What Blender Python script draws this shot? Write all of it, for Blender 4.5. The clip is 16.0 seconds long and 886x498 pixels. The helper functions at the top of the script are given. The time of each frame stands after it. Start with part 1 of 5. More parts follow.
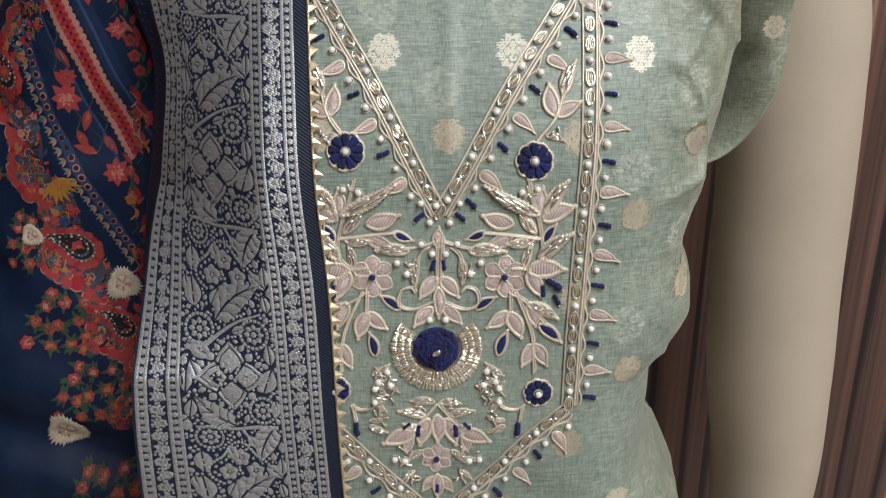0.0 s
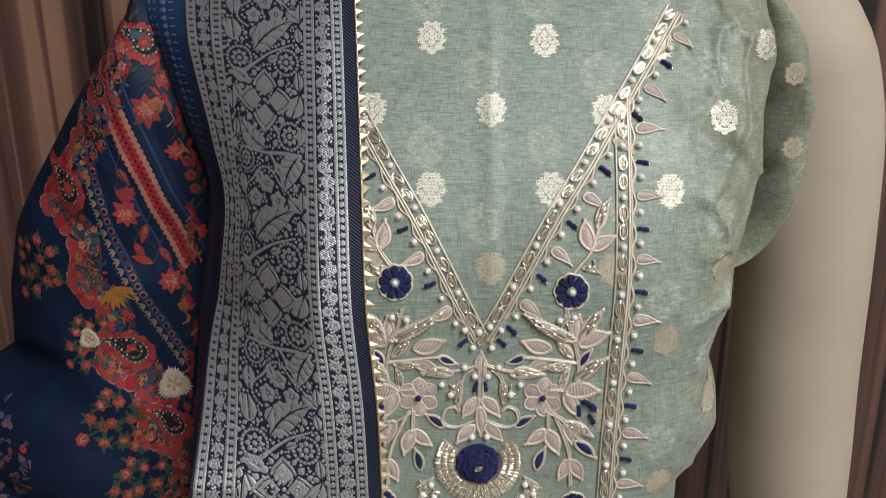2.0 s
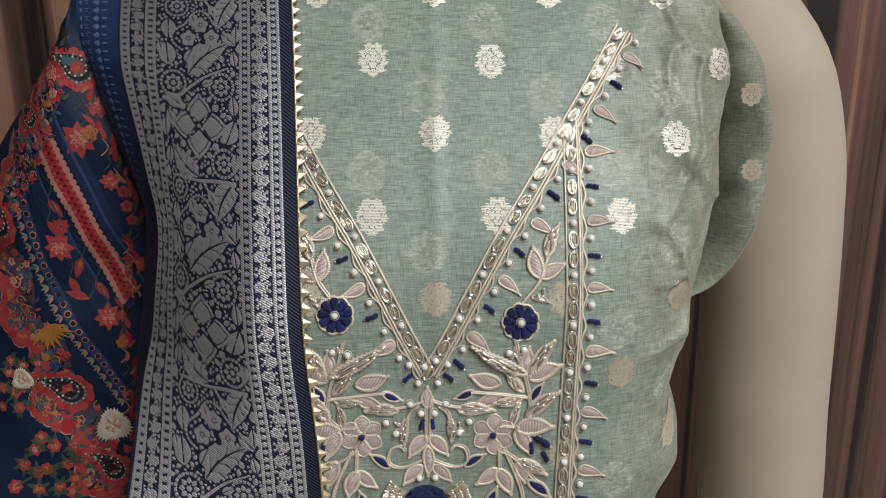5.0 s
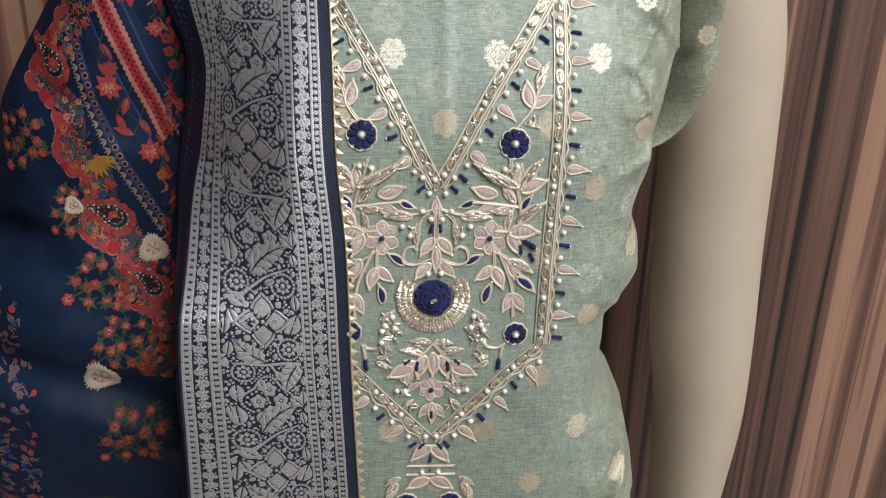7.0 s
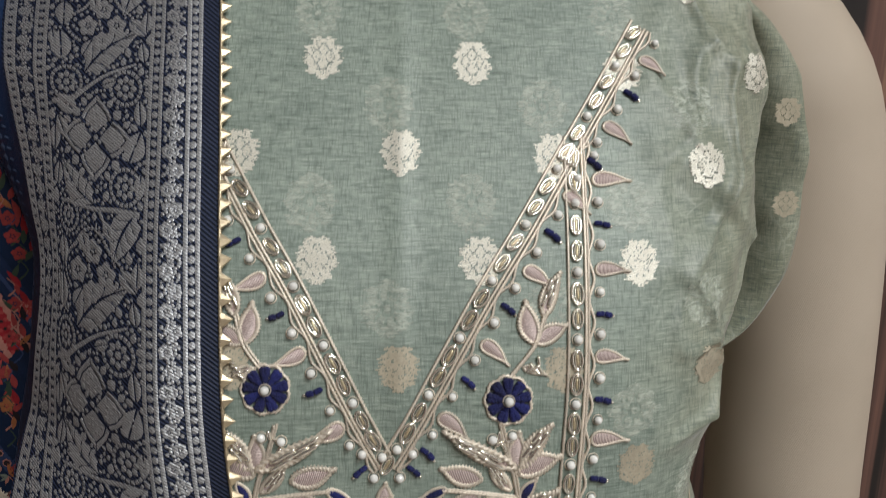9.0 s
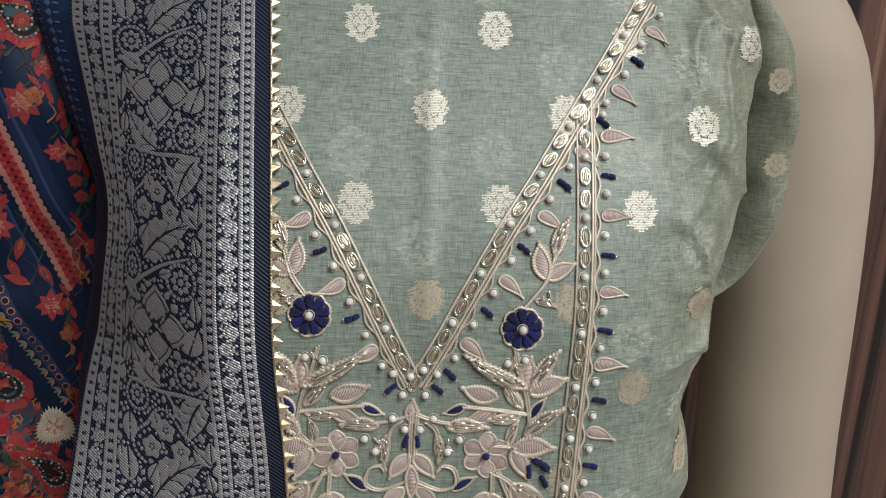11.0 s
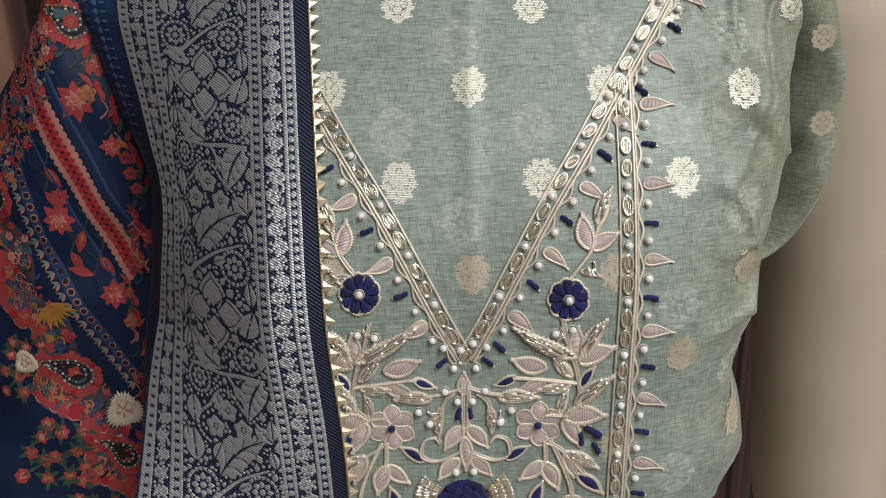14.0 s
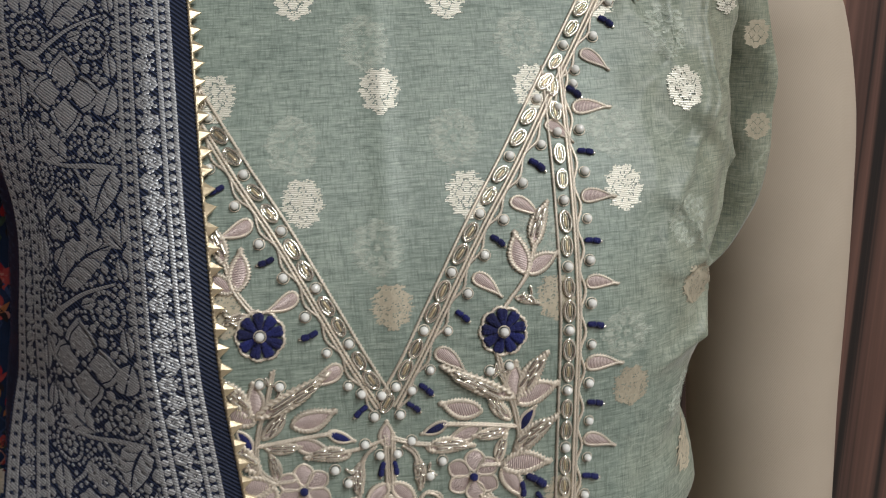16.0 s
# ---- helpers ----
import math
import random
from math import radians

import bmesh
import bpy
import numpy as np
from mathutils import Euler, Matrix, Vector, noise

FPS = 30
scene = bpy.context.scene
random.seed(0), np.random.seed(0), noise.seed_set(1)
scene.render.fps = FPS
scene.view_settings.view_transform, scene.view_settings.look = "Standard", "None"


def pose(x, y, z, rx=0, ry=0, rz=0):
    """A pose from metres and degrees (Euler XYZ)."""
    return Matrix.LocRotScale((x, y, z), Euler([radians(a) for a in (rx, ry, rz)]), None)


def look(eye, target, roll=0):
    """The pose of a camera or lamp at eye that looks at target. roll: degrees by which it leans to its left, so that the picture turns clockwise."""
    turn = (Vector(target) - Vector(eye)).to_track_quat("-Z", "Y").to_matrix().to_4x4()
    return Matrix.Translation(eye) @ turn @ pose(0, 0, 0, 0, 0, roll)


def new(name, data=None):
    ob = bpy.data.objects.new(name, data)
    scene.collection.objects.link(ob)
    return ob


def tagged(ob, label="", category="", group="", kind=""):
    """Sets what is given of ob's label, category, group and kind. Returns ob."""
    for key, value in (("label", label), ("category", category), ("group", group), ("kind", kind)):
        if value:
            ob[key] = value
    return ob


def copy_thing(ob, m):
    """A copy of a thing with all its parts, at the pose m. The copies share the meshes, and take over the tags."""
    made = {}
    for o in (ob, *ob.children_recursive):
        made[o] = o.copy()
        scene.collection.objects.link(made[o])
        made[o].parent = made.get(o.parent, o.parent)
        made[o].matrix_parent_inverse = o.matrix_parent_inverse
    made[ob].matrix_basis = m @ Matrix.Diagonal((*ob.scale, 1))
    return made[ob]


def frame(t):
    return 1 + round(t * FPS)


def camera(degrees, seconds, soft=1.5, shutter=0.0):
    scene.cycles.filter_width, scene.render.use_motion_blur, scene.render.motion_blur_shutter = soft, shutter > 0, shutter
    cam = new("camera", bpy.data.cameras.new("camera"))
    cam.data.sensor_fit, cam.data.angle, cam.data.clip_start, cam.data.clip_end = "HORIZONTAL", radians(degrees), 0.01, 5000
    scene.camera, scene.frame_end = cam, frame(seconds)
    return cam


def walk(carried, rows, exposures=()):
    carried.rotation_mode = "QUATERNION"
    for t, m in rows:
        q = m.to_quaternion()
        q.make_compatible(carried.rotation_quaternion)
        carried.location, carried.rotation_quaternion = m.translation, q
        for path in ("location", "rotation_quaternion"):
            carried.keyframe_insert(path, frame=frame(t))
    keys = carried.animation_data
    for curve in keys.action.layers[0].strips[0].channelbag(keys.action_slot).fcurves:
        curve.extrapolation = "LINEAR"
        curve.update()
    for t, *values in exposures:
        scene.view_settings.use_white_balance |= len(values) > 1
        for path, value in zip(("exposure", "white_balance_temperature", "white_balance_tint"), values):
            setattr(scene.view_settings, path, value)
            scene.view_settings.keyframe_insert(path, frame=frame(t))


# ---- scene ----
cam = camera(53.2, 16.0, 1.05, 0.25)
METRES, EYE, TILT, LEAN, TURN = 0.9, 1.32, -21.0, 0.0, 0.0
ROWS = [
    (0.0, 0.0, 0.0, 0.0, 0.0, 0.0, -0.0),
    (0.5, -0.0107, -0.028, -0.0227, -0.0, -0.79, -0.59),
    (1.0, -0.0234, -0.0653, -0.0228, 0.09, -0.35, -1.01),
    (1.5, -0.0206, -0.0617, 0.0148, 0.64, -0.26, 0.18),
    (2.0, -0.0181, -0.0303, 0.0503, 0.5, 1.72, -0.15),
    (2.5, -0.0197, -0.0182, 0.0506, 0.33, 3.06, -0.09),
    (3.0, -0.0123, -0.0317, 0.0428, 0.21, 3.73, -1.34),
    (5.5, 0.0017, -0.0059, 0.0509, -0.69, 3.68, 0.93),
    (6.0, -0.0158, -0.0346, 0.0066, -0.98, 0.13, -0.62),
    (6.5, -0.0286, -0.0936, -0.0222, -1.59, -1.31, -0.17),
    (7.0, -0.0315, -0.097, -0.0127, -3.59, -0.82, -0.11),
    (7.5, -0.0063, -0.0026, 0.0371, -3.2, 1.5, -1.14),
    (8.0, 0.0064, 0.0514, 0.0811, -2.43, 3.44, -0.25),
    (8.5, 0.0115, 0.0775, 0.0989, -2.41, 4.19, 0.57),
    (9.0, 0.0038, 0.0904, 0.0711, -2.66, 4.8, 0.04),
    (9.5, -0.0021, 0.0938, 0.0393, -2.36, 4.51, -1.42),
    (12.0, -0.0153, 0.0303, 0.0689, -2.82, 2.45, -0.08),
    (12.5, -0.0255, 0.0447, 0.0687, -2.96, 2.45, 0.49),
    (13.0, -0.0214, 0.0421, 0.0431, -2.57, 1.28, 0.01),
    (13.5, -0.0144, 0.0297, 0.045, 0.17, 0.96, -0.24),
    (14.0, -0.0032, 0.0401, 0.0576, 1.03, 1.17, 1.35),
    (14.5, -0.0144, 0.0594, 0.0426, 0.82, 0.46, 1.27),
    (15.0, -0.0063, 0.0904, 0.0313, 0.75, 0.88, -0.07),
    (15.5, 0.0191, 0.1137, 0.0692, -2.08, 2.8, 1.44),
    (16.0, -0.0074, 0.0922, 0.0623, -5.09, 2.12, 3.75),
]
walk(cam, [(t, pose(0, 0, EYE, TILT, LEAN, TURN) @ pose(METRES * x, METRES * y, METRES * z, 90 + pitch, roll, yaw)) for t, x, y, z, yaw, pitch, roll in ROWS], [(0.0, -0.12), (1.0, 0.13), (1.5, -0.02), (2.0, -0.2), (3.0, -0.22), (5.5, -0.3), (6.0, -0.08), (6.5, 0.18), (7.0, 0.10), (7.5, -0.18), (8.5, -0.35), (9.5, -0.4), (12.5, -0.36), (14.5, -0.28), (15.5, -0.40), (16.0, -0.47)])

# ---- light ----
world = bpy.data.worlds.new("shop_air")
world.use_nodes = True
world.node_tree.nodes["Background"].inputs[0].default_value = (0.9, 0.95, 1.0, 1)
world.node_tree.nodes["Background"].inputs[1].default_value = 0.05
scene.world = world
scene.view_settings.exposure = 0.0


def lamp(name, m, size_x, size_y, watts, color):
    data = bpy.data.lights.new(name, "AREA")
    data.shape, data.size, data.size_y, data.energy, data.color = "RECTANGLE", size_x, size_y, watts, color
    ob = new(name, data)
    ob.matrix_world = m
    return ob


# Two unseen lamps added overhead, placed and tuned to light the cloth.
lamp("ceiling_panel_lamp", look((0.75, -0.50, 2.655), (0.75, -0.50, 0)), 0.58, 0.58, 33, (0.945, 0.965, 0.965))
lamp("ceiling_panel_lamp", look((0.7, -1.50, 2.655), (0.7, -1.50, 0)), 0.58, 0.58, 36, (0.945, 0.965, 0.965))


# ---- materials ----
class Nodes:
    def __init__(self, name):
        self.mat = bpy.data.materials.new(name)
        self.mat.use_nodes = True
        self.tree = self.mat.node_tree
        self.bsdf = self.tree.nodes["Principled BSDF"]
        self.out = self.tree.nodes["Material Output"]
        self.geo = self.add("ShaderNodeNewGeometry")
        self.pos = self.geo.outputs["Position"]

    def add(self, kind, **sets):
        node = self.tree.nodes.new(kind)
        for key, value in sets.items():
            setattr(node, key, value)
        return node

    def join(self, a, b):
        self.tree.links.new(a, b)

    def put(self, node, **values):
        for key, value in values.items():
            slot = node.inputs[key.replace("_", " ")]
            if isinstance(value, (int, float, tuple)):
                slot.default_value = value
            else:
                self.join(value, slot)
        return node

    def scaled(self, sx, sy, sz, rot=(0, 0, 0)):
        m = self.add("ShaderNodeMapping")
        m.inputs["Scale"].default_value = (sx, sy, sz)
        m.inputs["Rotation"].default_value = rot
        self.join(self.pos, m.inputs["Vector"])
        return m.outputs["Vector"]

    def noise(self, vector, scale, detail=3.0, rough=0.55, warp=0.0):
        n = self.add("ShaderNodeTexNoise")
        self.put(n, Vector=vector, Scale=scale, Detail=detail, Roughness=rough, Distortion=warp)
        return n.outputs["Fac"]

    def ramp(self, fac, *stops):
        r = self.add("ShaderNodeValToRGB")
        e = r.color_ramp.elements
        while len(e) < len(stops):
            e.new(0.5)
        for slot, (p, c) in zip(e, stops):
            slot.position = p
            slot.color = (*c, 1) if isinstance(c, tuple) else (c, c, c, 1)
        self.join(fac, r.inputs[0])
        return r.outputs[0]

    def mix(self, fac, a, b, blend="MIX"):
        m = self.add("ShaderNodeMixRGB", blend_type=blend)
        for slot, v in zip(m.inputs, (fac, a, b)):
            if isinstance(v, tuple):
                slot.default_value = (*v, 1) if len(v) == 3 else v
            elif isinstance(v, (int, float)):
                slot.default_value = v if slot.type == "VALUE" else (v, v, v, 1)
            else:
                self.join(v, slot)
        return m.outputs[0]

    def math(self, op, a, b=0.0):
        m = self.add("ShaderNodeMath", operation=op)
        for slot, v in zip(m.inputs, (a, b)):
            if isinstance(v, (int, float)):
                slot.default_value = v
            else:
                self.join(v, slot)
        return m.outputs[0]

    def wave(self, vector, scale, direction="X", warp=0.0, detail=2.0, dscale=1.0):
        w = self.add("ShaderNodeTexWave", bands_direction=direction)
        self.put(w, Vector=vector, Scale=scale, Distortion=warp, Detail=detail, Detail_Scale=dscale)
        return w.outputs["Fac"]

    def bump(self, height, strength, distance):
        b = self.add("ShaderNodeBump")
        self.put(b, Height=height, Strength=strength, Distance=distance)
        self.join(b.outputs[0], self.bsdf.inputs["Normal"])

    def done(self, color, rough=0.6, metal=0.0, **more):
        b = self.bsdf
        self.put(b, Base_Color=(*color, 1) if isinstance(color, tuple) else color, Roughness=rough, Metallic=metal)
        self.put(b, **more)
        return self.mat


def plain(name, color, rough=0.6, metal=0.0, vary=0.25, scale=300.0, bump=0.3, dist=0.0004, **more):
    """A material with grain at two scales and a little of its own tone for each piece."""
    n = Nodes(name)
    fine = n.noise(n.pos, scale, 4)
    wide = n.noise(n.pos, scale * 0.12, 2)
    own = n.add("ShaderNodeObjectInfo").outputs["Random"]
    tone = n.mix(0.5, fine, wide)
    tone = n.mix(0.25, tone, own)
    lo = tuple(c * (1 - vary) for c in color)
    hi = tuple(min(c * (1 + vary), 1) for c in color)
    col = n.ramp(tone, (0.3, lo), (0.7, hi))
    if bump:
        n.bump(fine, bump, dist)
    return n.done(col, rough, metal, **more)


def kurta_cloth():
    n = Nodes("sage_tissue_silk")
    weft = n.noise(n.scaled(150, 150, 2100), 1.0, 3, 0.6)
    long_slub = n.noise(n.scaled(60, 60, 1000), 1.0, 4, 0.7)
    warp = n.noise(n.scaled(1900, 300, 170), 1.0, 3, 0.6)
    patch = n.noise(n.pos, 24, 4, 0.6, 0.6)
    cloud = n.noise(n.scaled(70, 70, 34), 1.0, 3, 0.6, 0.4)
    col = n.ramp(patch, (0.3, (0.180, 0.228, 0.195)), (0.7, (0.275, 0.332, 0.283)))
    # olive side: its shading and the cream seen through, both put into the colour
    side = n.add("ShaderNodeSeparateXYZ")
    n.join(n.pos, side.inputs[0])
    ragged = n.math("ADD", side.outputs[0], n.math("MULTIPLY", n.math("SUBTRACT", patch, 0.5), 0.06))
    sheer_shade = n.ramp(ragged, (0.082, 0.0), (0.125, 0.85))
    col = n.mix(sheer_shade, col, n.ramp(cloud, (0.35, (0.165, 0.175, 0.118)), (0.68, (0.315, 0.325, 0.245))))
    col = n.mix(n.ramp(weft, (0.50, 0.0), (0.70, 0.60)), col, n.mix(sheer_shade, (0.43, 0.485, 0.42), (0.40, 0.405, 0.31)))
    col = n.mix(n.ramp(long_slub, (0.55, 0.0), (0.74, 0.35)), col, n.mix(sheer_shade, (0.45, 0.50, 0.43), (0.40, 0.405, 0.31)))
    col = n.mix(n.ramp(weft, (0.30, 0.75), (0.47, 0.0)), col, (0.085, 0.118, 0.098))
    col = n.mix(n.ramp(warp, (0.34, 0.55), (0.50, 0.0)), col, (0.095, 0.125, 0.105))
    col = n.mix(n.ramp(warp, (0.55, 0.0), (0.72, 0.3)), col, n.mix(sheer_shade, (0.40, 0.45, 0.385), (0.38, 0.385, 0.30)))
    # crinkles of the thin layer
    cells = n.add("ShaderNodeTexVoronoi", feature="DISTANCE_TO_EDGE")
    warp_ = n.add("ShaderNodeMixRGB", blend_type="ADD")
    warp_.inputs[0].default_value = 1.0
    turb = n.add("ShaderNodeTexNoise")
    n.put(turb, Vector=n.pos, Scale=70.0, Detail=3.0)
    shift = n.mix(1.0, turb.outputs["Color"], (0.012, 0.012, 0.012), "MULTIPLY")
    n.join(n.pos, warp_.inputs[1])
    n.join(shift, warp_.inputs[2])
    n.put(cells, Vector=warp_.outputs[0], Scale=95.0)
    vein = n.ramp(cells.outputs["Distance"], (0.0, 1.0), (0.07, 0.0))
    vein = n.mix(1.0, vein, n.ramp(n.noise(n.pos, 45, 2), (0.45, 0.0), (0.70, 0.34)), "MULTIPLY")
    col = n.mix(n.mix(1.0, vein, n.ramp(ragged, (0.05, 0.25), (0.11, 1.0)), "MULTIPLY"), col, (0.50, 0.53, 0.45))
    n.bump(n.mix(0.5, n.mix(0.5, weft, warp), long_slub), 0.35, 0.0005)
    return n.done(col, 0.50, 0.0, Sheen_Weight=0.2, Sheen_Roughness=0.4)


def skin_plain():
    n = Nodes("cream_knitted_cover")
    col = n.ramp(n.noise(n.pos, 14, 3), (0.3, (0.43, 0.36, 0.285)), (0.7, (0.485, 0.41, 0.33)))
    knit = n.wave(n.scaled(1, 1, 1, (0, radians(30), 0)), 420, "X", 1.0, 2, 2)
    col = n.mix(0.12, col, n.ramp(knit, (0.2, 0.55), (0.7, 1.0)), "MULTIPLY")
    n.bump(n.mix(0.5, knit, n.noise(n.pos, 900, 3)), 0.2, 0.0003)
    return n.done(col, 0.7)


def wood_panel():
    n = Nodes("brown_streaked_laminate")
    streak = n.noise(n.scaled(34, 34, 0.5), 1.0, 4, 0.62, 0.4)
    fine = n.noise(n.scaled(160, 160, 2.5), 1.0, 4, 0.6)
    col = n.ramp(streak, (0.39, (0.014, 0.010, 0.010)), (0.44, (0.092, 0.047, 0.038)), (0.54, (0.172, 0.088, 0.068)), (0.585, (0.36, 0.205, 0.14)))
    col = n.mix(0.5, col, n.ramp(fine, (0.3, 0.45), (0.7, 1.0)), "MULTIPLY")
    n.bump(fine, 0.2, 0.0006)
    return n.done(col, 0.45)


SAGE = kurta_cloth()
CREAM = skin_plain()
WOOD = wood_panel()
NAVY = plain("navy_silk", (0.0040, 0.0115, 0.034), 0.55, 0.0, 0.4, 900, 0.3, 0.0003, Specular_IOR_Level=0.2)


def twill():
    n = Nodes("navy_twill_ground")
    w = n.wave(n.scaled(1, 1, 1, (0, radians(-35), 0)), 260, "Z", 0.4, 1, 2)
    k = n.noise(n.pos, 60, 3)
    col = n.ramp(w, (0.45, (0.002, 0.004, 0.012)), (0.92, (0.042, 0.056, 0.110)))
    col = n.mix(0.4, col, n.ramp(k, (0.3, 0.5), (0.7, 1.0)), "MULTIPLY")
    n.bump(w, 0.5, 0.0003)
    return n.done(col, 0.5, 0.0, Specular_IOR_Level=0.25)


TWILL = twill()
PAINT = plain("white_wall_paint", (0.72, 0.70, 0.66), 0.8, 0.0, 0.05, 40, 0.1, 0.001)
# Weak glow for the diffusers of the added ceiling panels.
GLOW = plain("added_panel_glow", (0.85, 0.85, 0.85), 0.4, 0.0, 0.02, 40, 0.0, 0.001, Emission_Color=(0.945, 0.965, 0.965, 1.0), Emission_Strength=1.5)
TILE = plain("beige_floor_tile", (0.45, 0.41, 0.36), 0.35, 0.0, 0.12, 20, 0.05, 0.001)


# ---- forms ----
TABLES = {}


def smooth(v, knots):
    """A smooth curve through knots of (place, value); a curve that is asked often gets a table."""
    kept = TABLES.setdefault(id(knots), [knots, 0, None])
    if kept[2] is None:
        kept[1] += 1
        if kept[1] < 150:
            return curve_at(v, knots)
        a, b = knots[0][0], knots[-1][0]
        kept[2] = [curve_at(a + (b - a) * i / 1200, knots) for i in range(1201)]
    a, b = knots[0][0], knots[-1][0]
    t = min(max((v - a) / (b - a), 0.0), 1.0) * 1200
    i = min(int(t), 1199)
    return kept[2][i] + (kept[2][i + 1] - kept[2][i]) * (t - i)


def curve_at(v, knots):
    k, w = [a for a, b in knots], [b for a, b in knots]
    last = len(k) - 1
    v = min(max(v, k[0]), k[-1])
    i = max([j for j in range(last) if k[j] <= v] or [0])

    def slope(j):
        a, b = max(j - 1, 0), min(j + 1, last)
        return (w[b] - w[a]) / (k[b] - k[a])
    h = k[i + 1] - k[i]
    t = (v - k[i]) / h
    return ((2 * t ** 3 - 3 * t ** 2 + 1) * w[i] + (t ** 3 - 2 * t ** 2 + t) * h * slope(i)
            + (3 * t ** 2 - 2 * t ** 3) * w[i + 1] + (t ** 3 - t ** 2) * h * slope(i + 1))


def part(name, bm, material, parent, label="", sleek=True):
    mesh = bpy.data.meshes.new(name)
    bm.to_mesh(mesh)
    bm.free()
    mesh.materials.append(material)
    for poly in mesh.polygons:
        poly.use_smooth = sleek
    ob = new(name, mesh)
    ob.parent = parent
    return tagged(ob, label)


def grid(rows, closed=False):
    """A bmesh skin over rows of points."""
    bm = bmesh.new()
    vs = [[bm.verts.new(p) for p in row] for row in rows]
    n = len(vs[0])
    for a, b in zip(vs, vs[1:]):
        for i in range(n if closed else n - 1):
            j = (i + 1) % n
            bm.faces.new((a[i], a[j], b[j], b[i]))
    return bm, vs


def box(bm, x0, y0, z0, x1, y1, z1):
    made = bmesh.ops.create_cube(bm, size=1.0, matrix=Matrix.LocRotScale(((x0 + x1) / 2, (y0 + y1) / 2, (z0 + z1) / 2), None, (x1 - x0, y1 - y0, z1 - z0)))
    return made["verts"]


def steps(a, b, n):
    return [a + (b - a) * i / n for i in range(n + 1)]


# front line of the body, half width of the kurta, and how the cloth turns round to its side
FRONT = [(0.80, 0.385), (0.95, 0.363), (1.05, 0.358), (1.13, 0.361), (1.20, 0.3685), (1.23, 0.375), (1.263, 0.389),
         (1.295, 0.411), (1.323, 0.431), (1.37, 0.468), (1.42, 0.505)]
HALF = [(0.80, 0.175), (0.912, 0.154), (1.0, 0.141), (1.040, 0.125), (1.056, 0.116), (1.108, 0.1135), (1.120, 0.123), (1.140, 0.132), (1.167, 0.124),
        (1.19, 0.130), (1.22, 0.137), (1.26, 0.145), (1.298, 0.151), (1.324, 0.152), (1.359, 0.1475)]
ROUND = [(0.0, 0.0), (0.5, 0.0), (0.72, 0.07), (0.86, 0.24), (0.95, 0.55), (1.0, 1.0)]
EDGE = [(0.80, 0.47), (1.05, 0.455), (1.2, 0.455), (1.27, 0.462), (1.32, 0.470), (1.36, 0.492)]


def kurta_y(x, z):
    f = min(abs(x) / smooth(z, HALF), 1.0)
    ripple = noise.noise((x * 16, z * 16, 0)) * (0.0006 + 0.004 * f ** 6)
    if x > 0.088:
        side = min((x - 0.088) / 0.03, 1.0)
        ripple += side * (0.0052 * noise.noise((x * 45 + z * 30, z * 38 - x * 20, 4)) + 0.0018 * noise.noise((x * 110, z * 90, 7)))
        # slack folds that run down and out over the side
        run = noise.noise((x * 20 + z * 16, z * 13 - x * 16, 11))
        ripple -= side * 0.0052 * max(0.0, 1 - abs(run) * 4.5) ** 2
        run = noise.noise((x * 34 - z * 22, z * 20 + x * 10, 23))
        ripple -= side * 0.0046 * max(0.0, 1 - abs(run) * 5) ** 2
    if z > 1.19:  # pressed crease down the middle
        ripple -= 0.0012 * math.exp(-((x - 0.003) / 0.004) ** 2) * min((z - 1.19) / 0.03, 1)
    deep = max(smooth(z, EDGE) - smooth(z, FRONT), 0.03)
    under = 0.034 * min(max((-x - 0.066) / 0.05, 0), 1)  # tucked below the dupatta
    return smooth(z, FRONT) + deep * smooth(f, ROUND) + ripple + under


# ---- setting ----
def slab(name, mat, b, label, category):
    bm = bmesh.new()
    box(bm, *b)
    return tagged(part(name, bm, mat, None, label, False), label, category, kind="structure")


slab("wall_north", WOOD, (-1.9, 0.66, 0, 1.9, 0.76, 2.7), "brown laminate wall with dark upright wood streaks", "wall")
# Unseen wall; dark laminate assumed to darken reflections in the silver thread.
slab("wall_south", WOOD, (-1.9, -2.4, 0, 1.9, -2.3, 2.7), "brown laminate wall with dark upright wood streaks", "wall")
slab("wall_east", PAINT, (1.9, -2.4, 0, 2.0, 0.76, 2.7), "plain white painted shop wall", "wall")
# Unseen wall; dark laminate assumed here to cut fill light from the left.
slab("wall_west", WOOD, (-2.0, -2.4, 0, -1.9, 0.76, 2.7), "brown laminate wall with dark upright wood streaks", "wall")
slab("floor", TILE, (-2.0, -2.4, -0.1, 2.0, 0.76, 0), "beige polished shop floor", "floor")


# Unseen panel added above each lamp; no such fixture is known.
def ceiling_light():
    thing = tagged(new("ceiling_light"), "unseen square ceiling panel, added to go with an added lamp", "ceiling light", "ceiling panel lights")
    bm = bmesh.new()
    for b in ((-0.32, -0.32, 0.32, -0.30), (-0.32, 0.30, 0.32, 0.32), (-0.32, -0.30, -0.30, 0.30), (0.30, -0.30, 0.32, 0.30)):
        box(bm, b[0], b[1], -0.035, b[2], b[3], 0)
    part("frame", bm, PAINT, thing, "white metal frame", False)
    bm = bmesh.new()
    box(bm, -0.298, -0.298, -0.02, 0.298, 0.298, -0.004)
    part("diffuser", bm, GLOW, thing, "glowing diffuser of the added panel", False)
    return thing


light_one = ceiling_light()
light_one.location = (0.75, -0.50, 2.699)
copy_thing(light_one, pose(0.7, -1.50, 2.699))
slab("ceiling", PAINT, (-2.0, -2.4, 2.7, 2.0, 0.76, 2.8), "plain white shop ceiling", "ceiling")


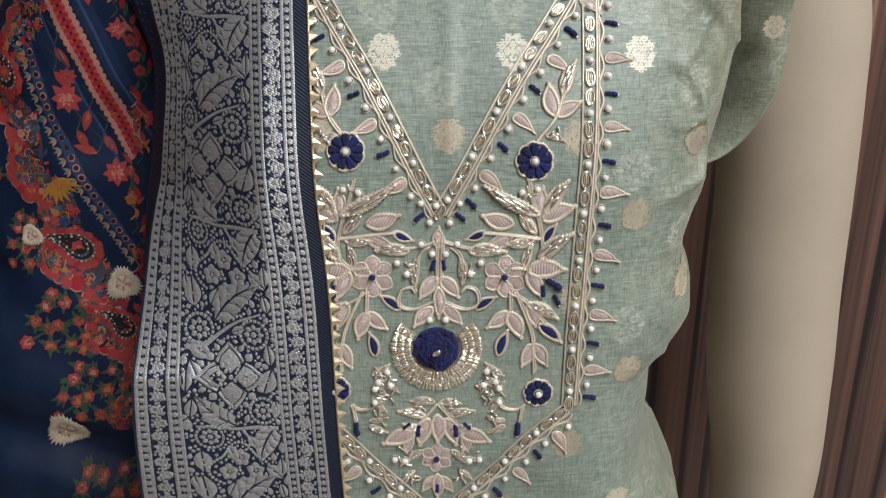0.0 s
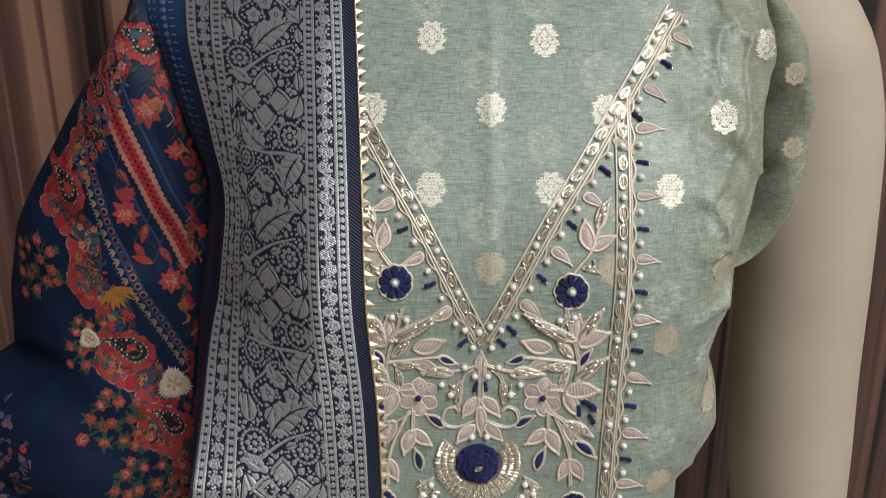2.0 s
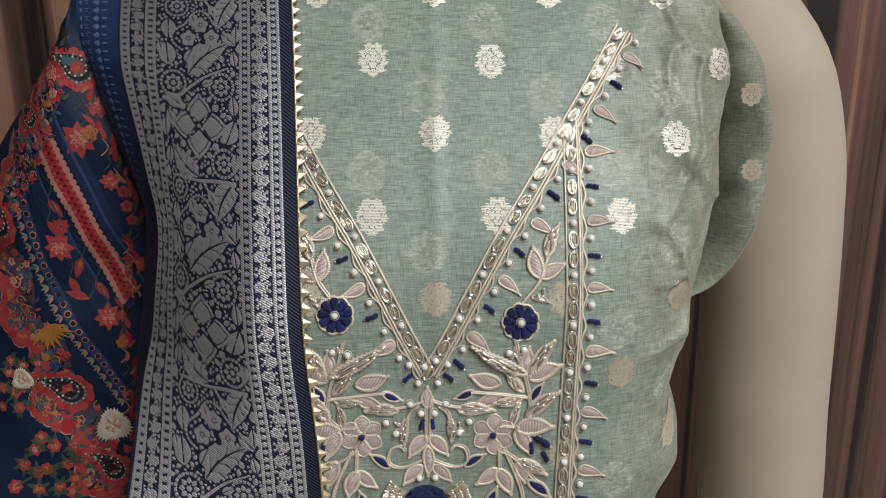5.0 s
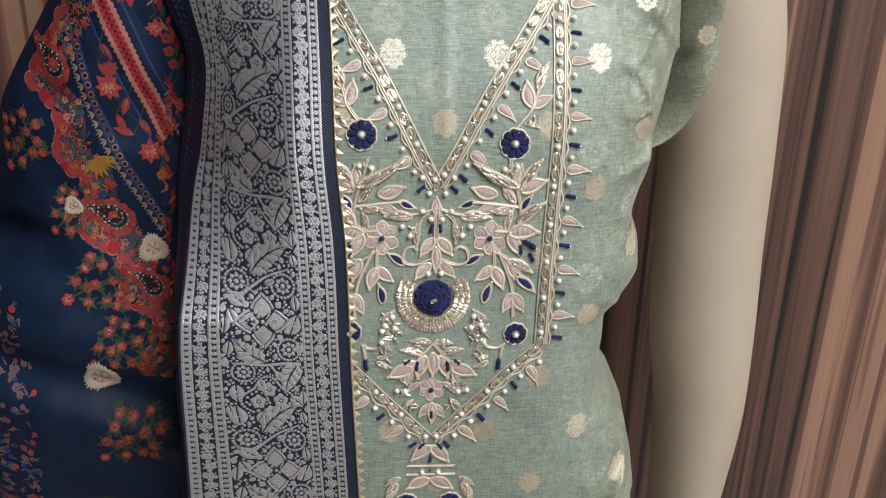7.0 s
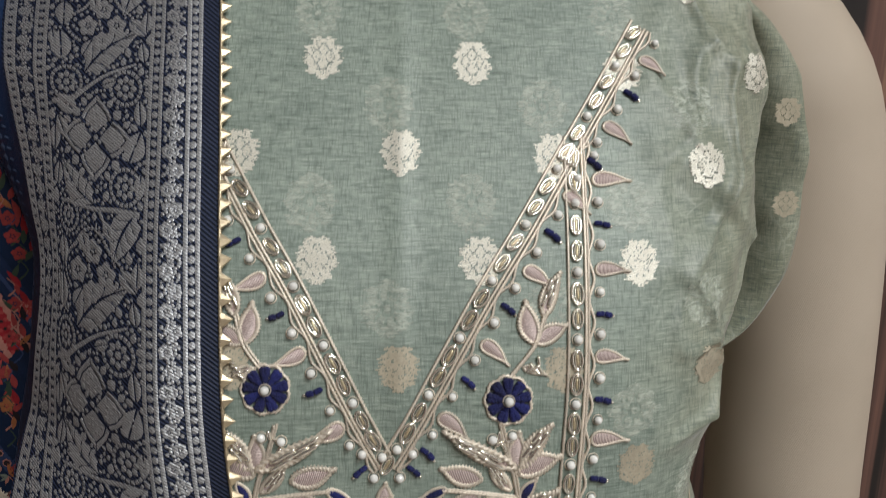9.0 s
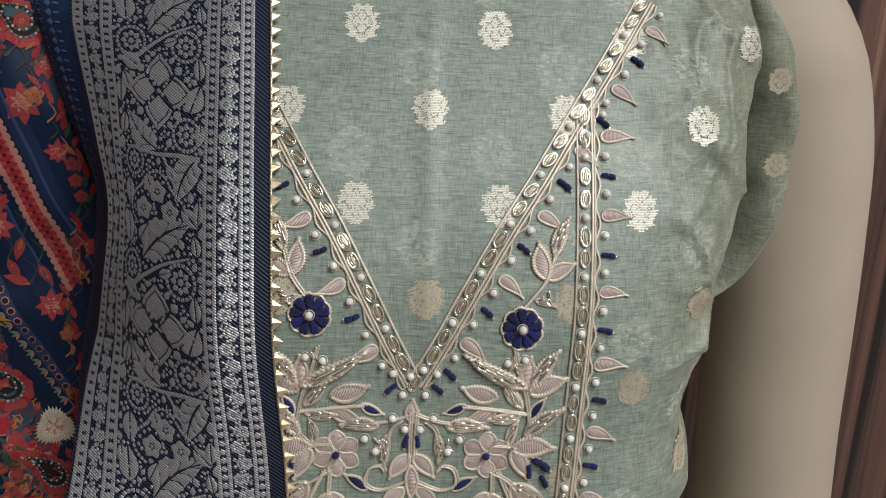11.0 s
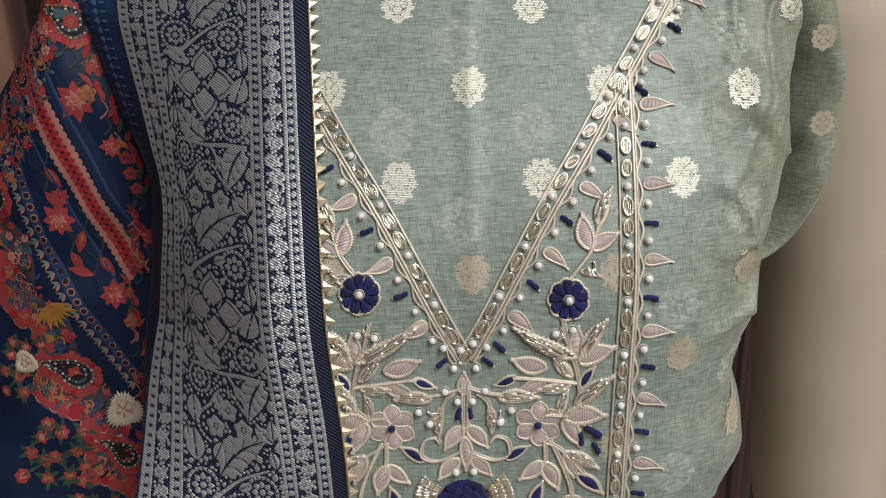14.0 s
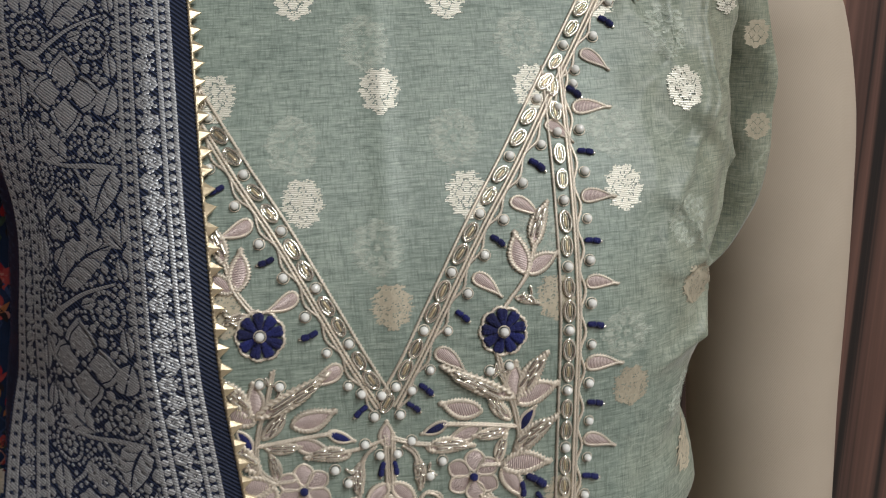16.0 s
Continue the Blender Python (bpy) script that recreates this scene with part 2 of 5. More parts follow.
# ---- mannequin ----
ARM_OUT = [(0.62, 0.222), (0.75, 0.236), (0.848, 0.251), (0.95, 0.263), (1.027, 0.262), (1.097, 0.2575), (1.162, 0.255), (1.22, 0.252), (1.264, 0.248),
           (1.311, 0.236), (1.342, 0.219), (1.363, 0.197), (1.374, 0.172)]
ARM_IN = [(0.62, 0.190), (0.75, 0.196), (0.848, 0.200), (0.951, 0.193), (1.022, 0.182), (1.098, 0.176), (1.168, 0.172), (1.25, 0.160), (1.32, 0.148),
          (1.363, 0.146), (1.374, 0.152)]


# outer edge of the dupatta
OUT_X = [(0.80, -0.31), (0.90, -0.325), (1.05, -0.345), (1.095, -0.338), (1.112, -0.315), (1.124, -0.297), (1.172, -0.288), (1.204, -0.281), (1.226, -0.270),
         (1.254, -0.253), (1.284, -0.234), (1.31, -0.216), (1.335, -0.199), (1.36, -0.182), (1.42, -0.168)]


def ring(cx, cy, rx, ry, z, n=40, power=1.0):
    pts = []
    for i in range(n):
        a = 2 * math.pi * i / n
        c, s = math.cos(a), math.sin(a)
        pts.append((cx + rx * math.copysign(abs(c) ** power, c), cy + ry * math.copysign(abs(s) ** power, s), z))
    return pts


def mannequin():
    bm = bmesh.new()

    def tube(rows):
        vs = [[bm.verts.new(p) for p in row] for row in rows]
        for a, b in zip(vs, vs[1:]):
            for i in range(len(a)):
                j = (i + 1) % len(a)
                bm.faces.new((a[i], a[j], b[j], b[i]))
        bm.faces.new(vs[0][::-1])
        bm.faces.new(vs[-1])

    trunk = []
    for z in steps(0.80, 1.355, 40):
        w, f = smooth(z, HALF) - 0.012 + 0.010 * max(z - 1.30, 0) / 0.055, smooth(z, FRONT) + 0.008
        trunk.append(ring(0, (f + 0.60) / 2, w, (0.60 - f) / 2, z, 56, 0.7))
    for z, w, f in ((1.372, 0.152, 0.480), (1.390, 0.146, 0.494), (1.407, 0.124, 0.507), (1.422, 0.088, 0.518), (1.435, 0.062, 0.524), (1.46, 0.052, 0.528), (1.54, 0.050, 0.535), (1.55, 0.046, 0.54)):
        trunk.append(ring(0, (f + 0.60) / 2, w, (0.60 - f) / 2, z, 56, 0.75))
    tube(trunk)
    for side in (1, -1):
        rows = []
        for z in steps(0.62, 1.374, 60):
            a, b = smooth(z, ARM_IN), smooth(z, ARM_OUT)
            if side < 0:  # drawn in below the dupatta
                b = min(b, max(0.155, -smooth(z, OUT_X) - 0.022))
                a = min(a, b - 0.035)
            ry = 0.044 * min(1.0, math.sqrt(max(0.05, (1.382 - z) / 0.07)))
            rows.append(ring(side * (a + b) / 2, 0.535 if side > 0 else 0.572, max((b - a) / 2, 0.006), ry, z, 32))
        tube(rows)
    # stand: a pole from the trunk down to a round base plate
    tube([ring(0, 0.49, 0.014, 0.014, z, 20) for z in (0.03, 0.85)])
    tube([ring(0, 0.49, r, r * 0.9, z, 40) for r, z in ((0.13, 0.0), (0.13, 0.012), (0.12, 0.02), (0.03, 0.03))])
    bmesh.ops.recalc_face_normals(bm, faces=bm.faces)
    return tagged(part("mannequin", bm, CREAM, None), "cream cloth-covered shop mannequin with bare arms, wearing a kurta", "mannequin")


mannequin()

# ---- kurta ----
kurta = tagged(new("kurta"), "sage green silk kurta with beaded floral embroidery, worn by the mannequin", "kurta")
kurta.location = (0, 0, 0)
TOP = [(-0.15, 1.362), (-0.067, 1.366), (0.0, 1.3695), (0.076, 1.366), (0.148, 1.358)]


def kurta_front():
    rows = []
    for v in steps(0, 1, 230):
        row = []
        for s in steps(-1.12, 1.12, 200):
            z0 = 0.80 + v * 0.558
            if abs(s) <= 1:
                f = math.sin(s * math.pi / 2)
                x = f * smooth(z0, HALF)
                z = 0.80 + v * (smooth(x, TOP) - 0.80)
                row.append((x, kurta_y(x, z), z))
            else:
                x = math.copysign(smooth(z0, HALF) - (abs(s) - 1) * 0.12, s)
                row.append((x, kurta_y(math.copysign(smooth(z0, HALF), s), z0) + (abs(s) - 1) * 0.5, z0))
        rows.append(row)
    bm, vs = grid(rows)
    return part("front_panel", bm, SAGE, kurta, "sheer sage green silk cloth")


kurta_front()
SEAM = [(1.19, 0.140), (1.22, 0.142), (1.261, 0.147), (1.298, 0.149), (1.324, 0.146), (1.359, 0.140)]
SLEEVE = [(1.185, 0.147), (1.192, 0.162), (1.209, 0.178), (1.232, 0.187), (1.268, 0.191), (1.301, 0.188), (1.323, 0.181), (1.344, 0.166), (1.359, 0.148)]


def sleeve():
    rows = []
    for v in steps(0, 1, 60):
        z = 1.185 + 0.174 * v
        a, b = smooth(z, SEAM) - 0.012, smooth(z, SLEEVE)
        row = []
        for u in steps(0, 1, 24):
            y = 0.482 + 0.085 * (1 - v) ** 0.6 * (1 - u) ** 1.3 + 0.018 * (1 - u) ** 2 + 0.012 * u ** 6
            y += 0.003 * noise.noise((u * 3, z * 40, 5))
            row.append((a + (b - a) * u, y, z - 0.004 * u))
        rows.append(row + [(b + 0.001, 0.512, z), (b - 0.006, 0.53, z)])
    bm, vs = grid(rows)
    return part("sleeve", bm, SAGE, kurta, "short sleeve folded against the arm")


sleeve()

# ---- dupatta ----
dupatta = tagged(new("dupatta"), "navy printed silk dupatta with silver brocade border, draped over one shoulder", "dupatta")
LACE_X = [(0.80, -0.036), (0.98, -0.0445), (1.018, -0.046), (1.094, -0.049), (1.161, -0.051), (1.21, -0.0555), (1.258, -0.0575), (1.293, -0.060),
          (1.33, -0.063), (1.371, -0.067), (1.42, -0.071)]
FOLD_X = [(0.80, -0.150), (0.97, -0.147), (1.05, -0.145), (1.10, -0.144), (1.15, -0.140), (1.183, -0.138), (1.218, -0.132), (1.25, -0.1295), (1.275, -0.138),
          (1.309, -0.151), (1.342, -0.160), (1.42, -0.165)]
PRINT_Y = [(0.80, 0.475), (0.94, 0.440), (1.0, 0.441), (1.05, 0.447), (1.10, 0.456), (1.14, 0.466), (1.19, 0.470), (1.29, 0.472), (1.37, 0.50), (1.42, 0.53)]


def border_y(x, z):
    k = min(max((z - 1.12) / 0.08, 0), 1)
    y = smooth(z, FRONT) - 0.004 + (1.45 - 0.55 * min(max((z - 1.26) / 0.06, 0), 1)) * k * max(-x - 0.077, 0) ** 1.25
    return y + 0.0006 * noise.noise((x * 20, z * 20, 3))


def print_y(x, z):
    a, b = smooth(z, FOLD_X) - 0.022, smooth(z, OUT_X)
    u = min(max((x - a) / (b - a), 0), 1)
    y = smooth(z, PRINT_Y) + 0.03 * u ** 4 - 0.006 * math.sin(u * math.pi)
    fold = z - (1.022 - 0.30 * (x + 0.20))  # a long slack fold below the elbow
    y += 0.009 * math.exp(-(fold / 0.016) ** 2) - 0.007 * math.exp(-((fold + 0.024) / 0.018) ** 2)
    tuck = z - (1.122 + 0.25 * (x + 0.29))
    y += min(max((-x - 0.235) / 0.04, 0), 1) * (0.014 * math.exp(-(tuck / 0.010) ** 2))
    return y + 0.005 * noise.noise((x * 14, z * 22 + x * 12, 9)) + 0.003 * noise.noise((x * 40, z * 40, 2))


def sheet_z():
    return steps(0.80, 1.42, 170)


def dupatta_cloth():
    rows, side, back = [], [], []
    for z in sheet_z():
        a, b, c = smooth(z, LACE_X), smooth(z, FOLD_X), smooth(z, OUT_X)
        rows.append([(x, border_y(x, z), z) for x in steps(a, b, 40)])
        ya, yb = border_y(b, z), print_y(b - 0.022, z)
        strip = []
        for u in steps(0, 1, 14):
            strip.append((b - 0.022 * u - 0.004 * math.sin(u * math.pi), ya + (yb - ya) * u ** 0.8, z))
        side.append(strip)
        far = [(x, print_y(x, z), z) for x in steps(b - 0.022, c, 60)]
        yc = far[-1][1]
        back.append(far + [(c - 0.004, yc + 0.012, z), (c - 0.002, yc + 0.03, z), (c + 0.02, yc + 0.08, z)])
    part("border", grid(rows)[0], TWILL, dupatta, "navy and silver brocade border")
    part("side_strip", grid(side)[0], plain("blue_silk", (0.010, 0.024, 0.066), 0.55, 0.0, 0.4, 900, 0.4, 0.0004, Specular_IOR_Level=0.2), dupatta, "plain navy turned strip")
    part("printed_cloth", grid(back)[0], NAVY, dupatta, "navy cloth with coral flower print")


dupatta_cloth()


# ---- embroidery tools ----
ZARI = plain("twisted_pale_gold_cord", (0.68, 0.60, 0.50), 0.38, 0.30, 0.3, 1500, 0.3, 0.0002)
BEAD = plain("pale_gold_bugle_bead", (0.88, 0.84, 0.75), 0.16, 0.85, 0.15, 900, 0.1, 0.0002)
PEARLY = plain("white_pearl", (0.78, 0.775, 0.74), 0.13, 0.0, 0.08, 400, 0.0, 0.0001, Coat_Weight=0.5)
VELVET = plain("royal_blue_chenille", (0.0055, 0.0090, 0.082), 0.85, 0.0, 0.6, 1600, 0.9, 0.0006, Sheen_Weight=0.08)
GOTA = plain("gold_gota_ribbon", (0.60, 0.50, 0.34), 0.35, 0.6, 0.2, 700, 0.4, 0.0003)


def thread(name, dark, light, rough, metal, across="X", scale=5.0):
    """Satin stitch: fine ridges running across each piece."""
    n = Nodes(name)
    own = n.add("ShaderNodeTexCoord").outputs["Object"]
    w = n.wave(own, scale, across, 1.5, 2, 3)
    k = n.noise(n.pos, 500, 3)
    n.bump(n.mix(0.3, w, k), 0.5, 0.0004)
    return n.done(n.ramp(n.mix(0.5, w, k), (0.25, dark), (0.75, light)), rough, metal)


PINK = thread("dusty_pink_satin_stitch", (0.37, 0.275, 0.260), (0.66, 0.55, 0.52), 0.40, 0.18, "X", 8)


def buti_thread():
    n = Nodes("woven_pale_gold_thread")
    w = n.wave(n.scaled(1, 1, 1), 520, "Z", 2.0, 2, 2)
    k = n.noise(n.pos, 300, 3)
    col = n.ramp(n.mix(0.4, w, k), (0.3, (0.62, 0.60, 0.50)), (0.62, (0.92, 0.90, 0.80)))
    n.bump(w, 0.5, 0.0003)
    return n.done(col, 0.4, 0.3)


def ghost_thread():
    n = Nodes("woven_motif_seen_through_the_cloth")
    k = n.noise(n.scaled(300, 300, 900), 1.0, 3)
    n.done((0.60, 0.65, 0.56), 0.5)
    clear = n.add("ShaderNodeBsdfTransparent")
    both = n.add("ShaderNodeMixShader")
    n.join(n.ramp(k, (0.34, 0.10), (0.64, 0.62)), both.inputs[0])
    n.join(clear.outputs[0], both.inputs[1])
    n.join(n.bsdf.outputs[0], both.inputs[2])
    n.join(both.outputs[0], n.out.inputs[0])
    return n.mat


BUTI = buti_thread()
GHOST = ghost_thread()


def spot(fy, x, z, lift=0.0):
    """A place on a cloth y = fy(x, z), lifted off it, and the outward normal there."""
    e = 0.003
    nrm = Vector(((fy(x + e, z) - fy(x - e, z)) / (2 * e), -1, (fy(x, z + e) - fy(x, z - e)) / (2 * e))).normalized()
    return Vector((x, fy(x, z), z)) + nrm * lift, nrm


def seat(fy, x, z, angle, size, lift=0.0):
    """The pose of a piece that lies on the cloth, its own x turned by angle from the world's x."""
    p, n = spot(fy, x, z, lift)
    t = Vector((math.cos(angle), 0, math.sin(angle)))
    t = (t - n * t.dot(n)).normalized()
    b = n.cross(t)
    m = Matrix((t, b, n)).transposed().to_4x4()
    return Matrix.Translation(p) @ m @ Matrix.Diagonal((size, size, size, 1))


def mesh_of(name, bm, *mats):
    mesh = bpy.data.meshes.new(name)
    bm.to_mesh(mesh)
    bm.free()
    for m in mats:
        mesh.materials.append(m)
    for poly in mesh.polygons:
        poly.use_smooth = True
    return mesh


def place(name, mesh, m, parent, label=""):
    ob = new(name, mesh)
    ob.parent = parent
    ob.matrix_parent_inverse = parent.matrix_basis.inverted()
    ob.matrix_basis = m
    return tagged(ob, label)


def tube_into(bm, pts, normals, r, sides=7, twist=0.0, slot=0, closed=False):
    """A round cord along pts; twist ridges it like rope."""
    n = len(pts)
    rings, run = [], 0.0
    for i, p in enumerate(pts):
        q0, q1 = pts[i - 1 if i or closed else 0], pts[(i + 1) % n if closed else min(i + 1, n - 1)]
        run += (p - pts[i - 1]).length if i else 0
        t = (q1 - q0).normalized()
        up = normals[i]
        b = t.cross(up).normalized()
        ring_ = []
        for j in range(sides):
            a = 2 * math.pi * j / sides
            rr = r * (1 + 0.46 * math.cos(2 * a - run * twist)) if twist else r
            ring_.append(bm.verts.new(p + b * (rr * math.cos(a)) + up * (rr * math.sin(a))))
        rings.append(ring_)
    for i in range(n if closed else n - 1):
        a, b = rings[i], rings[(i + 1) % n]
        for j in range(sides):
            k = (j + 1) % sides
            bm.faces.new((a[j], a[k], b[k], b[j])).material_index = slot
    if not closed:
        bm.faces.new(rings[0][::-1]).material_index = slot
        bm.faces.new(rings[-1]).material_index = slot


def capsule_into(bm, a, b, r, slot=0, bumps=0.0, sides=8):
    a, b = Vector(a), Vector(b)
    t = (b - a).normalized()
    up = Vector((0, 0, 1))
    pts, rad = [], []
    for s in steps(0, 1, 8):
        pts.append(a + (b - a) * s)
        rad.append(r * math.sqrt(max(1 - (2 * s - 1) ** 6, 0.08)) * (1 + bumps * math.sin(s * 19)))
    rings = []
    side = t.cross(up).normalized()
    top = side.cross(t).normalized()
    for p, q in zip(pts, rad):
        rings.append([bm.verts.new(p + side * (q * math.cos(k * 2 * math.pi / sides)) + top * (q * math.sin(k * 2 * math.pi / sides))) for k in range(sides)])
    for c, d in zip(rings, rings[1:]):
        for j in range(sides):
            k = (j + 1) % sides
            bm.faces.new((c[j], c[k], d[k], d[j])).material_index = slot
    bm.faces.new(rings[0][::-1]).material_index = slot
    bm.faces.new(rings[-1]).material_index = slot


def leaf_line(w, skew=0.0, n=18, drop=False):
    """Outline of a leaf one long with a drawn-out tip: half its width at each step along it."""
    pts = []
    for t in steps(0, 1, n):
        body = min(t / 0.9, 1.0)
        half = w * (2.5 * body ** 0.45 * (1 - body) ** 1.25 if drop else 2.15 * body ** 0.75 * (1 - body) ** 0.95)
        pts.append((t, max(half, 0.022 * (1 - t) + 0.002), skew * math.sin(math.pi * t)))
    return pts


def leaf_mesh(name, w, pad, fill, edge, skew=0.0, beads=0, drop=False):
    bm = bmesh.new()
    line = leaf_line(w, skew, 80, drop)
    rows = []
    for t, half, s in line[::5]:
        rows.append([bm.verts.new((t, s + half * q, 0.01 + pad * (1 - q * q) * min(1, half / w * 1.3))) for q in (-1, -0.6, -0.2, 0.2, 0.6, 1)])
    for a, b in zip(rows, rows[1:]):
        for i in range(5):
            bm.faces.new((a[i], a[i + 1], b[i + 1], b[i])).material_index = 0
    loop = [Vector((t, s + half, 0.02)) for t, half, s in line] + [Vector((t, s - half, 0.02)) for t, half, s in line[-2:0:-1]]
    tube_into(bm, loop, [Vector((0, 0, 1))] * len(loop), 0.040, 6, 84.0, 1, True)
    for t0, t1, q in ((0.12, 0.46, 0.35), (0.18, 0.55, -0.35), (0.34, 0.70, 0.05), (0.48, 0.82, 0.42), (0.52, 0.86, -0.30))[:beads]:
        capsule_into(bm, (t0, skew + q * w * 0.9, pad + 0.03), (t1, skew * 0.8 + q * w * 0.8, pad + 0.03), 0.036, 2)
    return mesh_of(name, bm, fill, edge, BEAD)


PINK_LEAF = leaf_mesh("pink_leaf", 0.20, 0.06, PINK, ZARI, 0.03)
DROP_LEAF = leaf_mesh("drop_leaf", 0.20, 0.06, PINK, ZARI, 0.05, 0, True)
GOLD_LEAF = leaf_mesh("bead_leaf", 0.15, 0.03, PINK, ZARI, 0.04, 5)
BLUE_LEAF = leaf_mesh("blue_leaf", 0.17, 0.10, VELVET, ZARI, 0.03)


def tube_bead():
    bm = bmesh.new()
    capsule_into(bm, (0, 0, 0.10), (0.55, 0.05, 0.14), 0.17, 0, 0.08)
    capsule_into(bm, (0.5, 0.05, 0.14), (1.0, -0.04, 0.12), 0.19, 0, 0.08)
    capsule_into(bm, (0.98, -0.03, 0.08), (1.15, -0.05, 0.06), 0.10, 1)
    return mesh_of("blue_tube", bm, VELVET, BEAD)


def pearl():
    bm = bmesh.new()
    bmesh.ops.create_uvsphere(bm, u_segments=16, v_segments=10, radius=0.46, matrix=Matrix.Translation((0, 0, 0.36)))
    loop = [Vector((0.57 * math.cos(a), 0.57 * math.sin(a), 0.06)) for a in steps(0, 2 * math.pi * 23 / 24, 23)]
    tube_into(bm, loop, [Vector((0, 0, 1))] * 24, 0.06, 6, 0.0, 1, True)
    return mesh_of("pearl", bm, PEARLY, ZARI)


def oval_bead():
    """A wire link of pale metal, with a golden strand inside."""
    bm = bmesh.new()
    for r, fat, slot in ((0.26, 0.072, 0), (0.12, 0.035, 0)):
        loop = [Vector((0.5 * math.cos(a) * (1 if r > 0.2 else 0.8), r * math.sin(a), 0.13)) for a in steps(0, 2 * math.pi * 27 / 28, 27)]
        tube_into(bm, loop, [Vector((0, 0, 1))] * 28, fat, 6, 0.0, slot, True)
    capsule_into(bm, (-0.30, 0, 0.09), (0.30, 0, 0.09), 0.07, 1)
    return mesh_of("link_bead", bm, BEAD, GOTA)


TUBE, PEARL, LINK = tube_bead(), pearl(), oval_bead()


def cord(name, pts, parent, fy=None, r=0.00055, material=None, step=0.0004, lift=None):
    """A twisted cord on the cloth through points (x, z) in millimetres."""
    fy = fy or kurta_y
    flat = [Vector((x / 1000, z / 1000)) for x, z in pts]
    fine = []
    for i in range(len(flat) - 1):
        p0, p1, p2, p3 = flat[max(i - 1, 0)], flat[i], flat[i + 1], flat[min(i + 2, len(flat) - 1)]
        k = max(2, int((p2 - p1).length / step))
        for j in range(k):
            t = j / k
            fine.append(0.5 * (2 * p1 + (p2 - p0) * t + (2 * p0 - 5 * p1 + 4 * p2 - p3) * t * t + (3 * p1 - p0 - 3 * p2 + p3) * t ** 3))
    fine.append(flat[-1])
    out = [spot(fy, p.x, p.y, r * 0.8 if lift is None else lift) for p in fine]
    bm = bmesh.new()
    tube_into(bm, [p for p, n in out], [n for p, n in out], r, 6, 4700.0)
    return part(name, bm, material or ZARI, parent)


def axis(z):
    """The middle of the yoke, in millimetres, which slants a little."""
    return -2.8 + 0.022 * max(z - 1133, 0)


def hidden(x, z):
    return x / 1000 < smooth(z / 1000, LACE_X) - 0.003


def both_sides(pts):
    """Points of one half, and the same mirrored at the yoke's middle."""
    yield 1, pts
    yield -1, [(2 * axis(z) - x, z) for x, z in pts]



def set_leaf(mesh, name, b, t, fat=1.0):
    for side, ((x0, z0), (x1, z1)) in both_sides([b, t]):
        if hidden((x0 + x1) / 2, z0):
            continue
        length = math.hypot(x1 - x0, z1 - z0) / 1000 * random.uniform(0.95, 1.06)
        m = seat(kurta_y, x0 / 1000, z0 / 1000, math.atan2(z1 - z0, x1 - x0) + random.uniform(-0.09, 0.09), length, 0.0002)
        place(name, mesh, m @ Matrix.Diagonal((1, side * fat, 1, 1)), kurta)


def set_pearl(x, z, size=4.3, mirror=True):
    for side, ((a, c),) in both_sides([(x, z)]):
        if side == 1 or mirror:
            if not hidden(a, c):
                place("pearl", PEARL, seat(kurta_y, a / 1000, c / 1000, random.random() * 6, size / 1000, 0.0002), kurta)


# ---- yoke: leaves, tubes and stems of one half, in millimetres ----
def moved(rows, dx, dz):
    return [tuple(v + (dx if i % 2 == 0 else dz) for i, v in enumerate(row)) for row in rows]


PINKS = moved([(40.8, 1194.2, 42.2, 1206.4), (41.5, 1192.0, 56.1, 1198.3), (28.8, 1190.0, 14.6, 1194.1), (28.2, 1184.1, 16.4, 1180.8),
               (35.6, 1169.0, 52.2, 1168.0), (35.6, 1168.2, 41.7, 1155.7), (27.3, 1149.6, 17.9, 1140.9), (27.3, 1149.6, 32.3, 1136.6),
               (38.3, 1134.1, 33.1, 1122.5), (38.7, 1134.1, 45.7, 1123.2), (36.7, 1154.2, 40.0, 1141.4), (-3.3, 1165.6, 4.6, 1155.0),
               (-1.9, 1151.6, 6.0, 1142.3)], 2, 1)
PINKS += moved([(5.7, 1088.0, 21.3, 1083.4), (7.4, 1087.1, 9.2, 1077.1), (-1.0, 1095.5, 3.4, 1081.7), (-4.5, 1064.1, 2.3, 1055.5),
                (-4.8, 1035.8, 6.4, 1024.6), (-4.4, 1012.2, 8.7, 1003.6), (11.9, 983.7, 27.7, 984.7)], 2.3, 1.5)
PINKS += [(48.4, 1236.7, 46.8, 1250.8), (49.1, 1236.7, 59.4, 1243.6)]
GOLDS = moved([(40.1, 1194.2, 17.4, 1206.8), (42.9, 1194.2, 53.0, 1209.1), (38.8, 1186.2, 30.8, 1196.5), (38.2, 1183.2, 25.4, 1181.9),
               (40.5, 1174.2, 55.1, 1187.1), (9.7, 1177.6, 25.4, 1178.6), (6.1, 1173.9, 6.4, 1161.7), (34.2, 1170.5, 36.5, 1181.0),
               (36.0, 1153.4, 50.0, 1146.6)], 2, 1)
GOLDS += moved([(-3.8, 1104.0, 7.0, 1104.0), (0.7, 1096.9, 12.7, 1100.4), (12.7, 1013.1, 22.4, 1006.6), (14.6, 1008.8, 20.3, 993.7),
                (26.6, 1095.1, 19.0, 1095.0), (26.7, 1092.4, 18.5, 1088.0)], 2.3, 1.5)
GOLDS += [(51.8, 1245.5, 56.1, 1259.9), (44.5, 1228.9, 52.8, 1225.8)]
